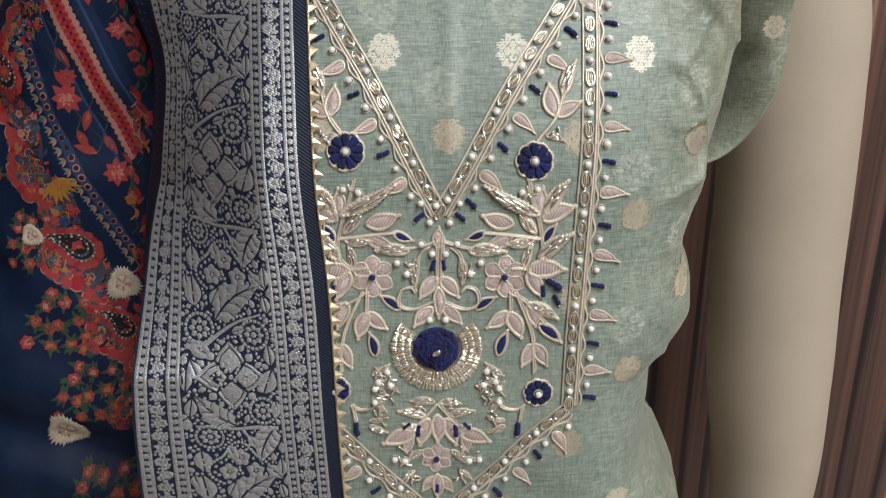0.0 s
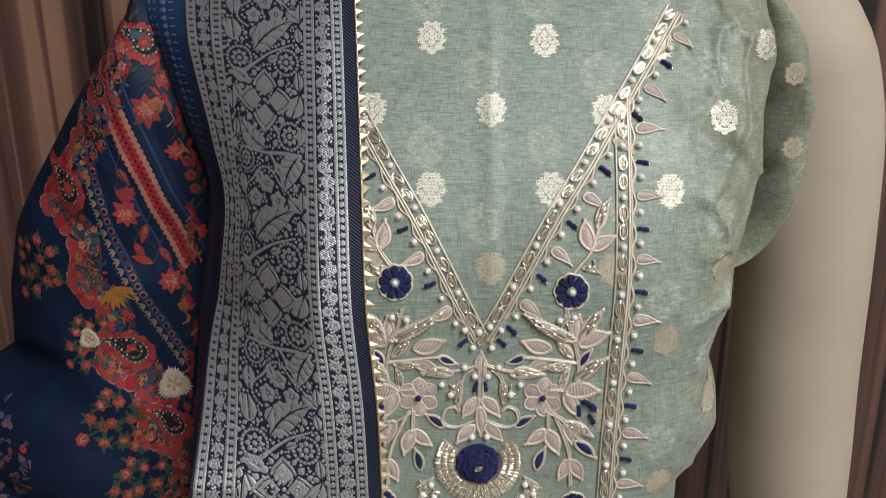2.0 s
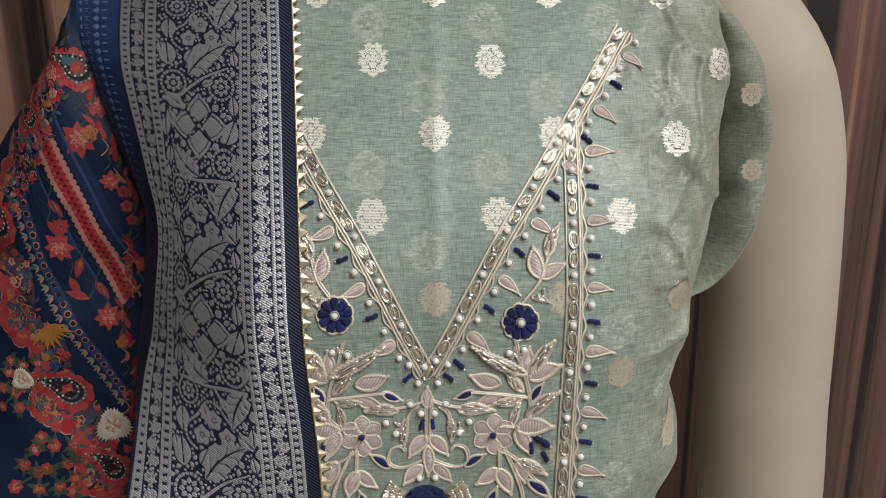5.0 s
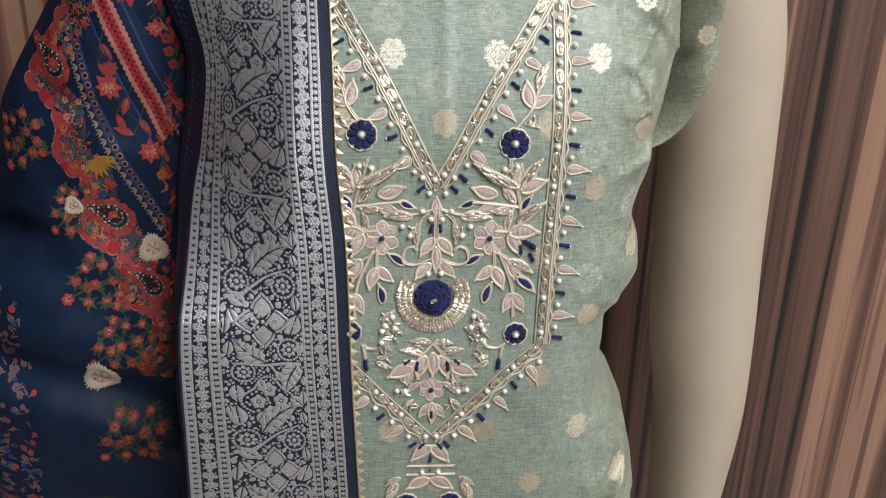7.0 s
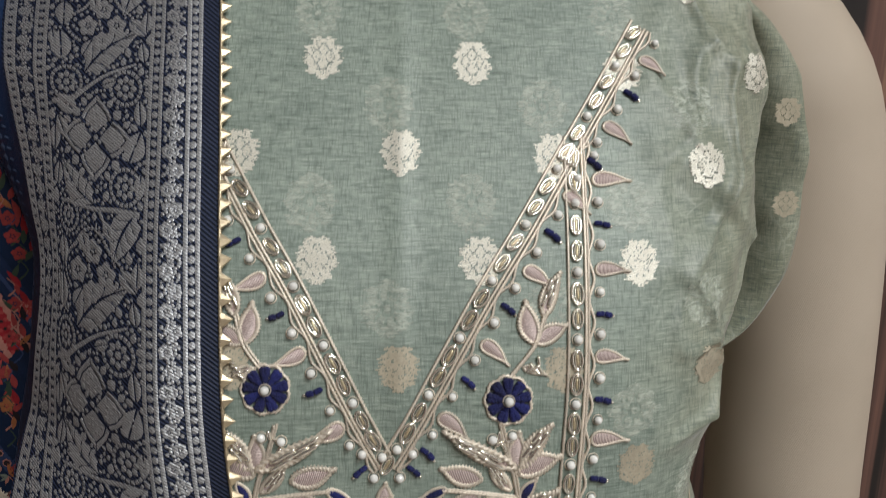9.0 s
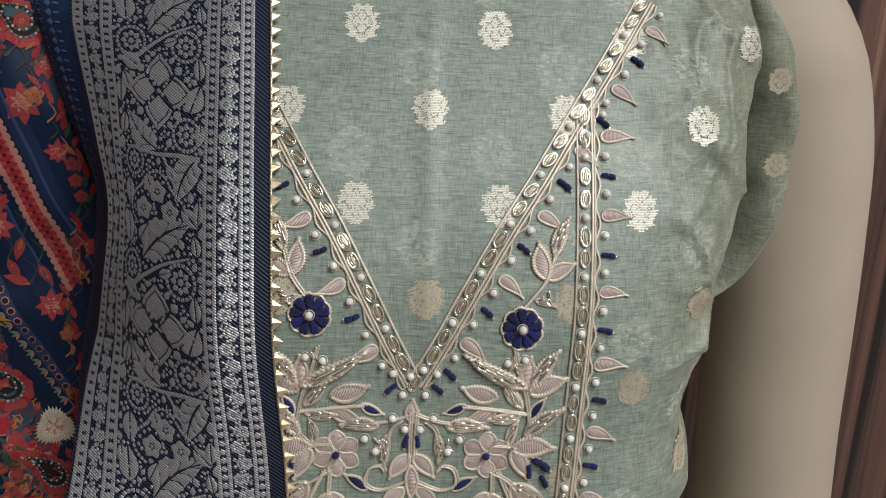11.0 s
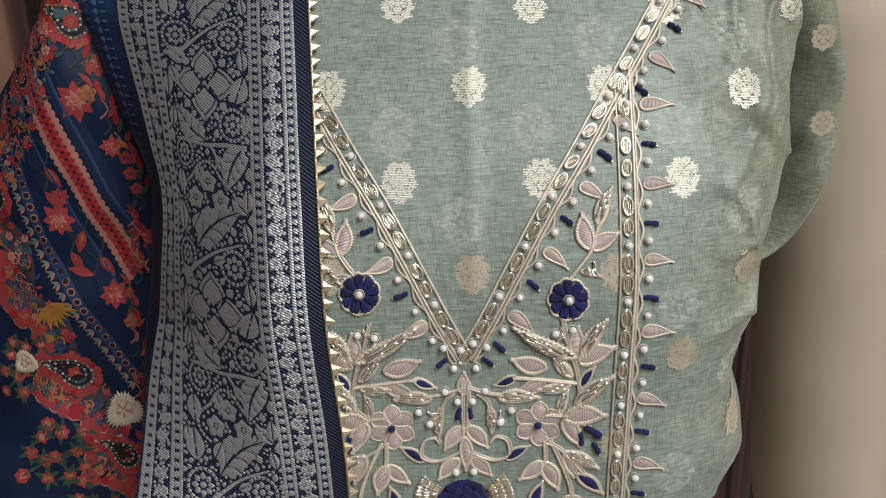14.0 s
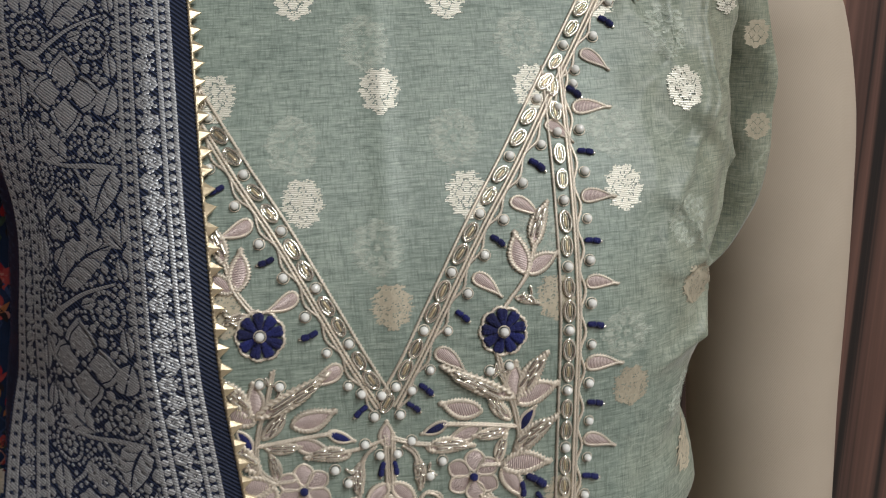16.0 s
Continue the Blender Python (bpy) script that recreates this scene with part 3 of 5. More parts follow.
BLUES = moved([(16.8, 1186.5, 7.3, 1182.9), (42.5, 1181.7, 47.9, 1190.5), (12.7, 1150.9, 22.1, 1157.1), (41.4, 1143.8, 52.7, 1135.6),
               (23.3, 1128.5, 27.0, 1140.8)], 2, 1)
TUBES = moved([(3.3, 1194.7, 8.3, 1190.3), (42.3, 1162.7, 42.5, 1155.7), (43.9, 1165.0, 52.0, 1160.3), (47.5, 1158.0, 51.3, 1152.1),
               (-2.2, 1174.0, -0.8, 1167.9)], 2, 1)
TUBES += moved([(3.2, 1092.5, 4.1, 1085.3), (7.2, 1093.4, 11.3, 1089.8), (-1.5, 1037.8, 2.8, 1033.7), (32.8, 1094.2, 32.6, 1086.1)], 2.3, 1.5)
PEARLS = moved([(32.4, 1204.0), (39.1, 1205.3), (5.2, 1199.1), (0.9, 1190.7), (4.3, 1181.0), (-0.8, 1176.6), (14.7, 1172.7), (10.2, 1167.5),
                (-0.9, 1146.0)], 2, 1)
PEARLS += moved([(-0.3, 1017.8), (21.9, 1115.2), (17.7, 1120.3), (23.6, 1111.7), (16.3, 1113.5), (23.8, 1104.8), (10.1, 1073.4), (15.0, 1074.3)], 2.3, 1.5)
STEMS = [[(34.9, 1209.3), (37.1, 1199.3), (40.2, 1189.1), (41.2, 1175.7), (34.2, 1169.0)], [(41.0, 1183.2), (26.8, 1184.9), (15.4, 1185.8)],
         [(41.2, 1175.7), (48.2, 1181.6), (55.8, 1186.7)], [(28.4, 1169.8), (38.5, 1168.9), (45.8, 1164.2)], [(27.9, 1159.0), (28.1, 1148.0)],
         [(30.1, 1159.0), (36.2, 1144.7), (38.7, 1134.9), (39.6, 1119.9)],
         [(-3.3, 1154.8), (6.9, 1150.7), (13.4, 1153.0), (12.7, 1159.2), (8.3, 1160.9), (6.1, 1158.5)],
         [(1.1, 1179.3), (5.4, 1174.7), (6.4, 1162.4)], [(28.6, 1158.2), (36.0, 1153.4), (49.7, 1136.4)],
         [(-3.2, 1182.3), (6.8, 1179.2), (24.0, 1177.4)], [(-4.9, 1183.8), (-5.0, 1164.1)]]
STEMS = [[(x + 2, z + 1) for x, z in s] for s in STEMS]
STEMS += [[(37.5, 1104.5), (33.6, 1102), (28, 1102.8), (23.7, 1107.2)], [(36.7, 1103.6), (35.4, 1095.7)], [(-2.8, 1104.6), (4.6, 1095.8), (9.7, 1088.6)],
          [(51.8, 1245.5), (48.4, 1236.1), (40.7, 1226.6), (39.6, 1224.1)], [(-2.6, 1022.9), (11.3, 1022.9)], [(-2.6, 1016.7), (11.5, 1016.7)]]

for b in PINKS:
    set_leaf(PINK_LEAF, "pink_leaf", b[:2], b[2:], 1.55)
for b in GOLDS:
    set_leaf(GOLD_LEAF, "bead_leaf", b[:2], b[2:], 0.85 if abs(b[2] - b[0]) > 20 else 1.4)
for b in BLUES:
    set_leaf(BLUE_LEAF, "blue_leaf", b[:2], b[2:], 1.5)
for x0, z0, x1, z1 in TUBES:
    set_leaf(TUBE, "blue_tube", (x0, z0), (x0 + (x1 - x0) * 0.85, z0 + (z1 - z0) * 0.85))
for x, z in PEARLS:
    set_pearl(x, z, 3.3)
for s in STEMS:
    for side, pts in both_sides(s):
        pts = [p for p in pts if not hidden(*p)]
        if len(pts) > 1:
            cord("stem", pts, kurta, None, 0.0006)
            cord("stem", [(x + 0.9, z + 0.5) for x, z in pts], kurta, None, 0.0005)

# pieces on the yoke's middle line
for mesh, name, z0, z1, fat in ((PINK_LEAF, "pink_leaf", 1099, 1084, 1.5), (PINK_LEAF, "pink_leaf", 1067, 1053, 1.3), (TUBE, "blue_tube", 1062, 1057, 1), (TUBE, "blue_tube", 1031, 1026, 1),
                                (PINK_LEAF, "pink_leaf", 1180, 1190, 1.7), (PINK_LEAF, "pink_leaf", 1162, 1147, 1.15), (TUBE, "blue_tube", 1020.8, 1018.4, 1)):
    place(name, mesh, seat(kurta_y, axis(z0) / 1000, z0 / 1000, math.copysign(math.pi / 2, z1 - z0), abs(z1 - z0) / 1000, 0.0003) @ Matrix.Diagonal((1, fat, 1, 1)), kurta)
for b in ((2.5, 1089, 13.5, 1094), (4.0, 1080, 12.0, 1073), (8.0, 1069, 14.0, 1064), (27, 1120, 19, 1125), (27, 1108, 21, 1101)):
    set_leaf(GOLD_LEAF, "bead_leaf", b[:2], b[2:], 1.3)

# ---- bands of cord, links and pearls along the neck and the yoke's rim ----
NECK = [(93.2, 1339.6), (72.9, 1310.9), (61.0, 1294.2), (47.4, 1274.9), (32.6, 1254.0), (18.4, 1230.4), (7.5, 1211.2), (-1.5, 1196.0)]
RIM = [(64.7, 1301.0), (63.6, 1263.3), (62.9, 1225.0), (61.2, 1194.0), (60.0, 1168.0), (58.9, 1140.0), (58.3, 1104.0)]
HEM = [(57.5, 1102.5), (40.7, 1087.6), (27.3, 1072.9), (13.7, 1058.8), (-2.1, 1042.3)]


def along(pts):
    """Length marks of a line, and a function from length to place and direction."""
    marks = [0.0]
    for a, b in zip(pts, pts[1:]):
        marks.append(marks[-1] + math.hypot(b[0] - a[0], b[1] - a[1]))
    kx, kz = list(zip(marks, [p[0] for p in pts])), list(zip(marks, [p[1] for p in pts]))

    def at(s):
        x, z = smooth(s, kx), smooth(s, kz)
        dx, dz = smooth(s + 0.5, kx) - smooth(s - 0.5, kx), smooth(s + 0.5, kz) - smooth(s - 0.5, kz)
        h = math.hypot(dx, dz) or 1
        return x, z, dx / h, dz / h
    return marks[-1], at


def beside(at, s, off):
    x, z, dx, dz = at(s)
    return x - dz * off, z + dx * off


def band(pts, side, offs, first=0.0):
    total, at = along(pts)
    for off in offs:
        line = [beside(at, s, off) for s in steps(0, total, int(total / 4))]
        line = [p for p in line if not hidden(*p)]
        if len(line) > 1:
            cord("band_cord", line, kurta, None, 0.00055)
    s, k = first, 0
    while s < total - 3:
        link = k % 3 != 2
        s += 3.9 if link else 2.7
        x, z, dx, dz = at(s)
        if not hidden(x, z):
            turn = math.atan2(dz, dx) + random.uniform(-0.08, 0.08)
            if link:
                place("link_bead", LINK, seat(kurta_y, x / 1000, z / 1000, turn, random.uniform(6.6, 7.4) / 1000, 0.0001), kurta)
            else:
                place("pearl", PEARL, seat(kurta_y, x / 1000, z / 1000, turn, 0.0034, 0.0001), kurta)
        s += 3.9 if link else 2.7
        k += 1


def fringe(pts, off, out, first=2.0, order="pltl", last=0.0):
    """A wavy vine beside a band, with pearls, leaves and blue tubes in turn on its outer side."""
    total, at = along(pts)
    wave_ = [beside(at, s, off + out * 0.9 * math.sin(s * 2 * math.pi / 13.6)) for s in steps(0, total, int(total / 1.7))]
    wave_ = [p for p in wave_ if not hidden(*p)]
    if len(wave_) > 1:
        cord("vine", wave_, kurta, None, 0.0005)
    s, k = first, 0
    while s < total - last:
        what = ("pearl", "leaf", "pearl", "tube")[k % 4]
        x, z = beside(at, s, off + out * (2.9 if what == "pearl" else 1.8))
        x, z = x + random.uniform(-0.5, 0.5), z + random.uniform(-0.5, 0.5)
        fx, fz = beside(at, s, off + out * 9)
        if not hidden(x, z):
            turn = math.atan2(fz - z, fx - x)
            if what == "pearl":
                place("pearl", PEARL, seat(kurta_y, x / 1000, z / 1000, turn, random.uniform(2.9, 3.5) / 1000, 0.0002), kurta)
            elif what == "leaf":
                place("drop_leaf", DROP_LEAF, seat(kurta_y, x / 1000, z / 1000, turn - 0.15 + random.uniform(-0.15, 0.15), random.uniform(11.5, 14) / 1000, 0.0002), kurta)
            else:
                place("blue_tube", TUBE, seat(kurta_y, x / 1000, z / 1000, turn - 0.12, random.uniform(5.6, 6.6) / 1000, 0.0002), kurta)
        s += 6.9
        k += 1


for side, pts in both_sides(NECK):
    band(pts, side, (-2.8, 2.7, 4.0) if side == 1 else (2.8, -2.7, -4.0))
    fringe(pts, 5.0 * side, side, 3.0 if side == 1 else 4.5, last=8)
for side, pts in both_sides(RIM):
    band(pts, side, (-3.0, 3.0, 3.9), 3.0)
    if side == 1:
        fringe(pts, 5.0, 1, 6.5)
for side, pts in both_sides(HEM):
    band(pts, side, (-2.7, 2.7))
    fringe(pts, 4.4 * side, side, 5.0)


# ---- flowers ----
def petal_mesh(name, mat, w, h, bumps=0.0):
    bm = bmesh.new()
    for t0, t1, q in ((0.0, 0.62, 0.0), (0.30, 0.98, w * 0.36), (0.30, 0.98, -w * 0.36)) if bumps else ((0.05, 1.0, 0.0),):
        capsule_into(bm, (t0, q * 0.5, h), (t1, q, h), w * (0.62 if bumps else 0.5), 0, bumps)
    return mesh_of(name, bm, mat)


CHENILLE = petal_mesh("petal", VELVET, 0.34, 0.12, 0.10)
STITCHED = leaf_mesh("stitched_petal", 0.36, 0.06, PINK, ZARI)


def scallop(x, z, r, n, deep):
    return [(x + r * (1 + deep * abs(math.sin(a * n / 2))) * math.cos(a), z + r * (1 + deep * abs(math.sin(a * n / 2))) * math.sin(a)) for a in steps(0, 2 * math.pi, n * 6)]


def blue_flower(x, z, r):
    base = cord("blue_flower", scallop(x, z, r * 0.92, 9, 0.1), kurta, None, 0.0006)
    tagged(base, "navy chenille flower with a pearl heart")
    for i in range(9):
        a = i * 2 * math.pi / 9 + 0.2
        place("petal", CHENILLE, seat(kurta_y, (x + 0.22 * r * math.cos(a)) / 1000, (z + 0.22 * r * math.sin(a)) / 1000, a, r * 0.76 / 1000, 0.0), base)
    place("flower_pearl", PEARL, seat(kurta_y, x / 1000, z / 1000, 0, 0.0035, 0.0016), base)


for x, z, r in ((39.6, 1218.2, 8.0), (-42.0, 1222.2, 8.0), (44.0, 1111.0, 6.6), (-49.5, 1112.5, 6.6), (10.0, 996, 7.0), (-16.6, 995.6, 7.0)):
    blue_flower(x, z, r)


def pink_flower(x, z, r, n=6):
    heart = place("blue_bead", PEARL, seat(kurta_y, x / 1000, z / 1000, 0, 0.003, 0.0004), kurta)
    for i in range(n):
        a = i * 2 * math.pi / n + 0.5 + random.uniform(-0.1, 0.1)
        place("stitched_petal", STITCHED, seat(kurta_y, (x + r * math.cos(a)) / 1000, (z + r * math.sin(a)) / 1000, a + math.pi, (r - 0.5) / 1000, 0.0001) @ Matrix.Diagonal((1, 1.5, 1, 1)), kurta)
    bm = bmesh.new()
    bmesh.ops.create_uvsphere(bm, u_segments=12, v_segments=8, radius=0.5, matrix=Matrix.Translation((0, 0, 0.45)))
    heart.data = mesh_of("blue_bead", bm, VELVET)


for side, ((x, z),) in both_sides([(27.4, 1167.2)]):
    pink_flower(x, z, 9.6)
pink_flower(-3.1, 1075.9, 7.6)


def rose(x, z):
    bm = bmesh.new()
    bmesh.ops.create_circle(bm, cap_ends=True, segments=32, radius=0.0105)
    base = place("rose", mesh_of("rose", bm, VELVET), seat(kurta_y, x / 1000, z / 1000, 0, 1.0, 0.0008), kurta, "royal blue chenille rose with a gold heart")
    for r, n, size, lift in ((8.6, 13, 0.0062, 0.0006), (6.2, 10, 0.0060, 0.0018), (3.8, 7, 0.0054, 0.0028), (1.7, 4, 0.0042, 0.0036)):
        for i in range(n):
            a = (i + 0.5 * (n % 2)) * 2 * math.pi / n + random.uniform(-0.1, 0.1)
            px, pz = x + r * math.cos(a), z + r * math.sin(a)
            m = seat(kurta_y, px / 1000, pz / 1000, a + math.pi / 2 + random.uniform(-0.5, 0.5), size, lift)
            place("petal", CHENILLE, m @ Matrix.Translation((-0.5, 0, 0)), base)
    place("heart", LINK, seat(kurta_y, x / 1000, z / 1000, 0.5, 0.0036, 0.0060), base, "small gold heart bead")


ROSE = (-3.0, 1133.0)
rose(*ROSE)


def bugle():
    bm = bmesh.new()
    capsule_into(bm, (0, 0, 0.20), (1, 0, 0.20), 0.17)
    return mesh_of("bugle_bead", bm, BEAD)


BUGLE = bugle()


def crescent():
    """The padded gold ground under the beads round the rose."""
    bm = bmesh.new()
    rows = []
    for a in steps(math.radians(142), math.radians(398), 60):
        row = []
        for r in steps(10.4, 20.6, 6):
            p, n_ = spot(kurta_y, (ROSE[0] + r * math.cos(a)) / 1000, (ROSE[1] + r * math.sin(a)) / 1000, 0.0002 + 0.0006 * math.sin((r - 10.4) / 10.2 * math.pi))
            row.append(bm.verts.new(p))
        rows.append(row)
    for a, b in zip(rows, rows[1:]):
        for i in range(6):
            bm.faces.new((a[i], b[i], b[i + 1], a[i + 1]))
    return part("gold_crescent", bm, GOTA, kurta, "padded gold beadwork round the rose")


crescent()
for row, (r, n) in enumerate(((11.4, 50), (14.6, 60), (17.8, 70))):
    for i in range(n):
        a = math.radians(142 + (256 * (i + 0.5 * (row % 2)) / n)) + random.uniform(-0.02, 0.02)
        px, pz = ROSE[0] + r * math.cos(a), ROSE[1] + r * math.sin(a)
        m = seat(kurta_y, px / 1000, pz / 1000, a + random.uniform(-0.15, 0.15), random.uniform(2.9, 3.5) / 1000, 0.0003 + 0.0004 * (1 - row * 0.5))
        place("bugle_bead", BUGLE, m, kurta)
# loose bugles and sequin clusters between the leaves
for x, z in ((20.5, 1118), (25.5, 1113), (19, 1110), (24, 1120), (10.5, 1171), (14, 1074), (12, 1079), (49, 1229), (22, 1116), (18, 1114), (22, 1108), (25, 1098), (9, 1066), (5, 1104), (36, 1205)):
    for side, ((a, c),) in both_sides([(x, z)]):
        for i in range(5):
            if not hidden(a, c):
                place("bugle_bead", BUGLE, seat(kurta_y, (a + random.uniform(-2, 2)) / 1000, (c + random.uniform(-2, 2)) / 1000, random.random() * 6.3, 0.0036, 0.0002), kurta)


# ---- woven motifs of the kurta's cloth ----
def patches(name, polys, to, parent, mats, label="", puff=0.0003, lift=0.0002, inner=0.7):
    """Low domed patches on a cloth; polys: (outline, material slot); to(u, v) gives the place and the normal."""
    vs, fs, slots = [], [], []
    for line, slot in polys:
        n, b = len(line), len(vs)
        cu, cv = sum(p[0] for p in line) / n, sum(p[1] for p in line) / n
        for ring_, k, up in ((0, 1.0, lift), (1, inner, lift + puff)):
            for u, v in line:
                p, nrm = to(cu + (u - cu) * k, cv + (v - cv) * k)
                vs.append(p + nrm * up)
        for i in range(n):
            j = (i + 1) % n
            fs.append((b + i, b + j, b + n + j, b + n + i))
            slots.append(slot)
        fs.append(tuple(range(b + n, b + 2 * n)))
        slots.append(slot)
    mesh = bpy.data.meshes.new(name)
    mesh.from_pydata([tuple(v) for v in vs], [], fs)
    for m in mats:
        mesh.materials.append(m)
    mesh.polygons.foreach_set("material_index", slots)
    mesh.polygons.foreach_set("use_smooth", [True] * len(fs))
    ob = new(name, mesh)
    ob.parent = parent
    return tagged(ob, label)


def petal(u, v, ang, length, wide, n=8, sharp=1.0):
    """Outline of a petal from its foot (u, v)."""
    up, down = [], []
    for t in steps(0, 1, n // 2):
        h = wide / 2 * math.sin(math.pi * min(t ** 0.8, 1)) ** sharp
        up.append((t * length, h))
        down.append((t * length, -h))
    line = up + down[-2:0:-1]
    c, s = math.cos(ang), math.sin(ang)
    return [(u + a * c - b * s, v + a * s + b * c) for a, b in line]


def disc(u, v, r, n=8, turn=0.0):
    return [(u + r * math.cos(a * 2 * math.pi / n + turn), v + r * math.sin(a * 2 * math.pi / n + turn)) for a in range(n)]


SEEDS = [(0, -0.40), (-0.21, -0.32), (0.21, -0.32), (-0.34, -0.10), (0.34, -0.10), (0, -0.14), (-0.17, 0.03), (0.17, 0.03),
         (-0.33, 0.16), (0.33, 0.16), (0, 0.18), (-0.17, 0.33), (0.17, 0.33), (0, 0.46)]


def in_bud(a, b, gap=0.02):
    """Whether a place lies in the woven bud: an oval of small petals with narrow gaps between."""
    turn = math.atan2(b, a)
    out = math.hypot(a / 0.45, b / 0.53)
    if out > 0.92 + 0.08 * math.cos(9 * turn + 1.57):
        return False
    if out > 0.66 or out < 0.14:  # the petals' tips and the heart are solid
        return True
    far = sorted(math.hypot(a - u, (b - v) * 0.9) for u, v in SEEDS)
    return far[1] - far[0] > gap


def in_ring(a, b, gap):
    """Whether a place lies in the motif below the cloth: a ring of eight petals round a small open heart."""
    turn, far = math.atan2(b, a), math.hypot(a / 0.47, b / 0.52)
    if far < 0.30:
        return far < 0.16
    return far < 0.84 + 0.16 * abs(math.cos(4 * turn)) and (far > 0.62 or abs(math.sin(4 * turn + 0.5)) > 0.35)


def woven(name, x, z, size, mat, fy, thin=0.0, label="", gap=0.02, in_bud=in_bud):
    """A woven bud built of thread floats, row by row."""
    bm = bmesh.new()
    made = {}

    def vert(i, j):
        if (i, j) not in made:
            p, n = spot(fy, (x + (i - 17) * size / 30) / 1000, (z + (j - 22) * size / 38) / 1000, 0.00018 + 0.00004 * (j % 2) + (0.0002 if x > 88 else 0))
            made[i, j] = bm.verts.new(p)
        return made[i, j]
    for j in range(45):
        stretch = random.choice((0, 0, 1, 1, 2, 3))
        for i in range(-2, 37):
            a, b = (i - 16.5) / 30, (j - 21.5) / 38
            near = in_bud(a, b, gap) or (stretch and (in_bud(a - stretch / 30, b, gap) or in_bud(a + stretch / 30, b, gap)) and a * a + b * b > 0.12)
            if near and random.random() >= thin:
                bm.faces.new((vert(i, j), vert(i + 1, j), vert(i + 1, j + 1), vert(i, j + 1)))
    return part(name, bm, mat, kurta, label)


def kurta_mm(u, v):
    return spot(kurta_y, u / 1000, v / 1000)


# Same motif thread, with its duller look in lower shade put into the colour.
SHADED_BUTI = plain("woven_gold_thread_shaded_tan", (0.46, 0.41, 0.31), 0.5, 0.1, 0.25, 800, 0.4, 0.0003)
row_z = [1357.5, 1326, 1295, 1262.5, 1228.5, 1195, 1158, 1121, 1085, 1048, 1011, 974, 935]
for k, z in enumerate(row_z):
    for j in range(-2, 6):
        x = 56.0 * j + (2.5 if k % 2 == 0 else 29.5)
        edge = smooth(z / 1000, HALF) * 1000
        if -58 < x < edge - 7 and not hidden(x, z):
            if not (1050 < z < 1215 and x < 58):
                woven("woven_motif", x + random.uniform(-1, 1), z - 0.05 * max(x - 50, 0) + random.uniform(-1, 1), 14.5, BUTI if z > 1240 else SHADED_BUTI, kurta_y, 0.07 if z > 1240 else 0.12, "", random.uniform(0.006, 0.022) if z > 1240 else -1)
        gx, gz = x + 25, z - 15
        if k < 8 and -50 < gx < edge - 12 and not hidden(gx, gz) and (gz > 1215 or gx > 66):
            woven("faint_motif", gx, gz, 17.5, GHOST, kurta_y, 0.06, "motif showing faintly from the layer below", 0.0, in_ring)


def sleeve_y(x, z):
    return 0.478 + 0.06 * max(0.18 - x, 0)


for x, z in ((171, 1303), (175, 1262)):
    woven("woven_motif", x, z, 12, SHADED_BUTI, sleeve_y)


# ---- brocade border of the dupatta ----
def brocade_thread():
    n = Nodes("silver_brocade_thread")
    w = n.wave(n.scaled(1, 1, 1, (0, radians(-28), 0)), 350, "Z", 1.0, 2, 2)
    k = n.noise(n.pos, 700, 3)
    wide = n.noise(n.pos, 30, 2)
    col = n.ramp(w, (0.05, (0.24, 0.25, 0.28)), (0.50, (0.58, 0.59, 0.605)))
    col = n.mix(0.35, col, n.ramp(n.mix(0.5, k, wide), (0.3, 0.45), (0.7, 1.0)), "MULTIPLY")
    n.bump(n.mix(0.3, w, k), 0.6, 0.0003)
    return n.done(col, 0.46, 0.62)


ZARI_SILVER = brocade_thread()
REPEAT = [(-3, 0.740), (-2, 0.835), (-1, 0.929), (0, 1.024), (1, 1.1205), (2, 1.2125), (3, 1.298), (4, 1.374), (5, 1.44)]


def border_mm(w, s):
    """w: millimetres in from the lace; s: place along the border, in repeats."""
    z = smooth(s, REPEAT)
    a, b = smooth(z, LACE_X), smooth(z, FOLD_X)
    k = 0.93
    x = a - w * k / 1000 if w < 60 else a - 0.06 * k + (b - a + 0.06 * k) * (w - 60) / 33.5
    return spot(border_y, max(x, b), z)


LONG = 95.0  # millimetres in one repeat
MID = 50.7   # middle of the field


def field_mm(u, v):
    return border_mm(MID - u, v / LONG)


def rosette(u, v, r):
    out = [(disc(u, v, r * 0.2, 6), 0)]
    out += [(petal(u + 0.26 * r * math.cos(a), v + 0.26 * r * math.sin(a), a, 0.42 * r, 0.34 * r), 0) for a in steps(0, 2 * math.pi * 7 / 8, 7)]
    for a in steps(0, 2 * math.pi * 19 / 20, 19):
        c = [(u + q * r * math.cos(a + d), v + q * r * math.sin(a + d)) for q, d in ((0.78, 0.02), (0.98, 0.02), (0.98, 0.27), (0.78, 0.27))]
        out.append((c, 0))
    return out


def floret(u, v, r, n=5, turn=0.3):
    return [(disc(u, v, r * 0.18, 6), 0)] + [(petal(u + 0.2 * r * math.cos(a), v + 0.2 * r * math.sin(a), a, 0.8 * r, 0.85 * r, 8, 0.7), 0) for a in [turn + i * 2 * math.pi / n for i in range(n)]]


def oval_leaf(u, v, ang, length, fat=0.26):
    """A leaf in two halves with its midrib left open."""
    out = []
    c, s = math.cos(ang), math.sin(ang)
    for side in (1, -1):
        line = [(t * length, side * (0.035 * length + fat * length * math.sin(math.pi * t ** 0.85))) for t in steps(0, 1, 6)]
        line += [(t * length, side * 0.03 * length) for t in (0.8, 0.3)]
        out.append(([(u + a * c - b * s, v + a * s + b * c) for a, b in line], 0))
    return out


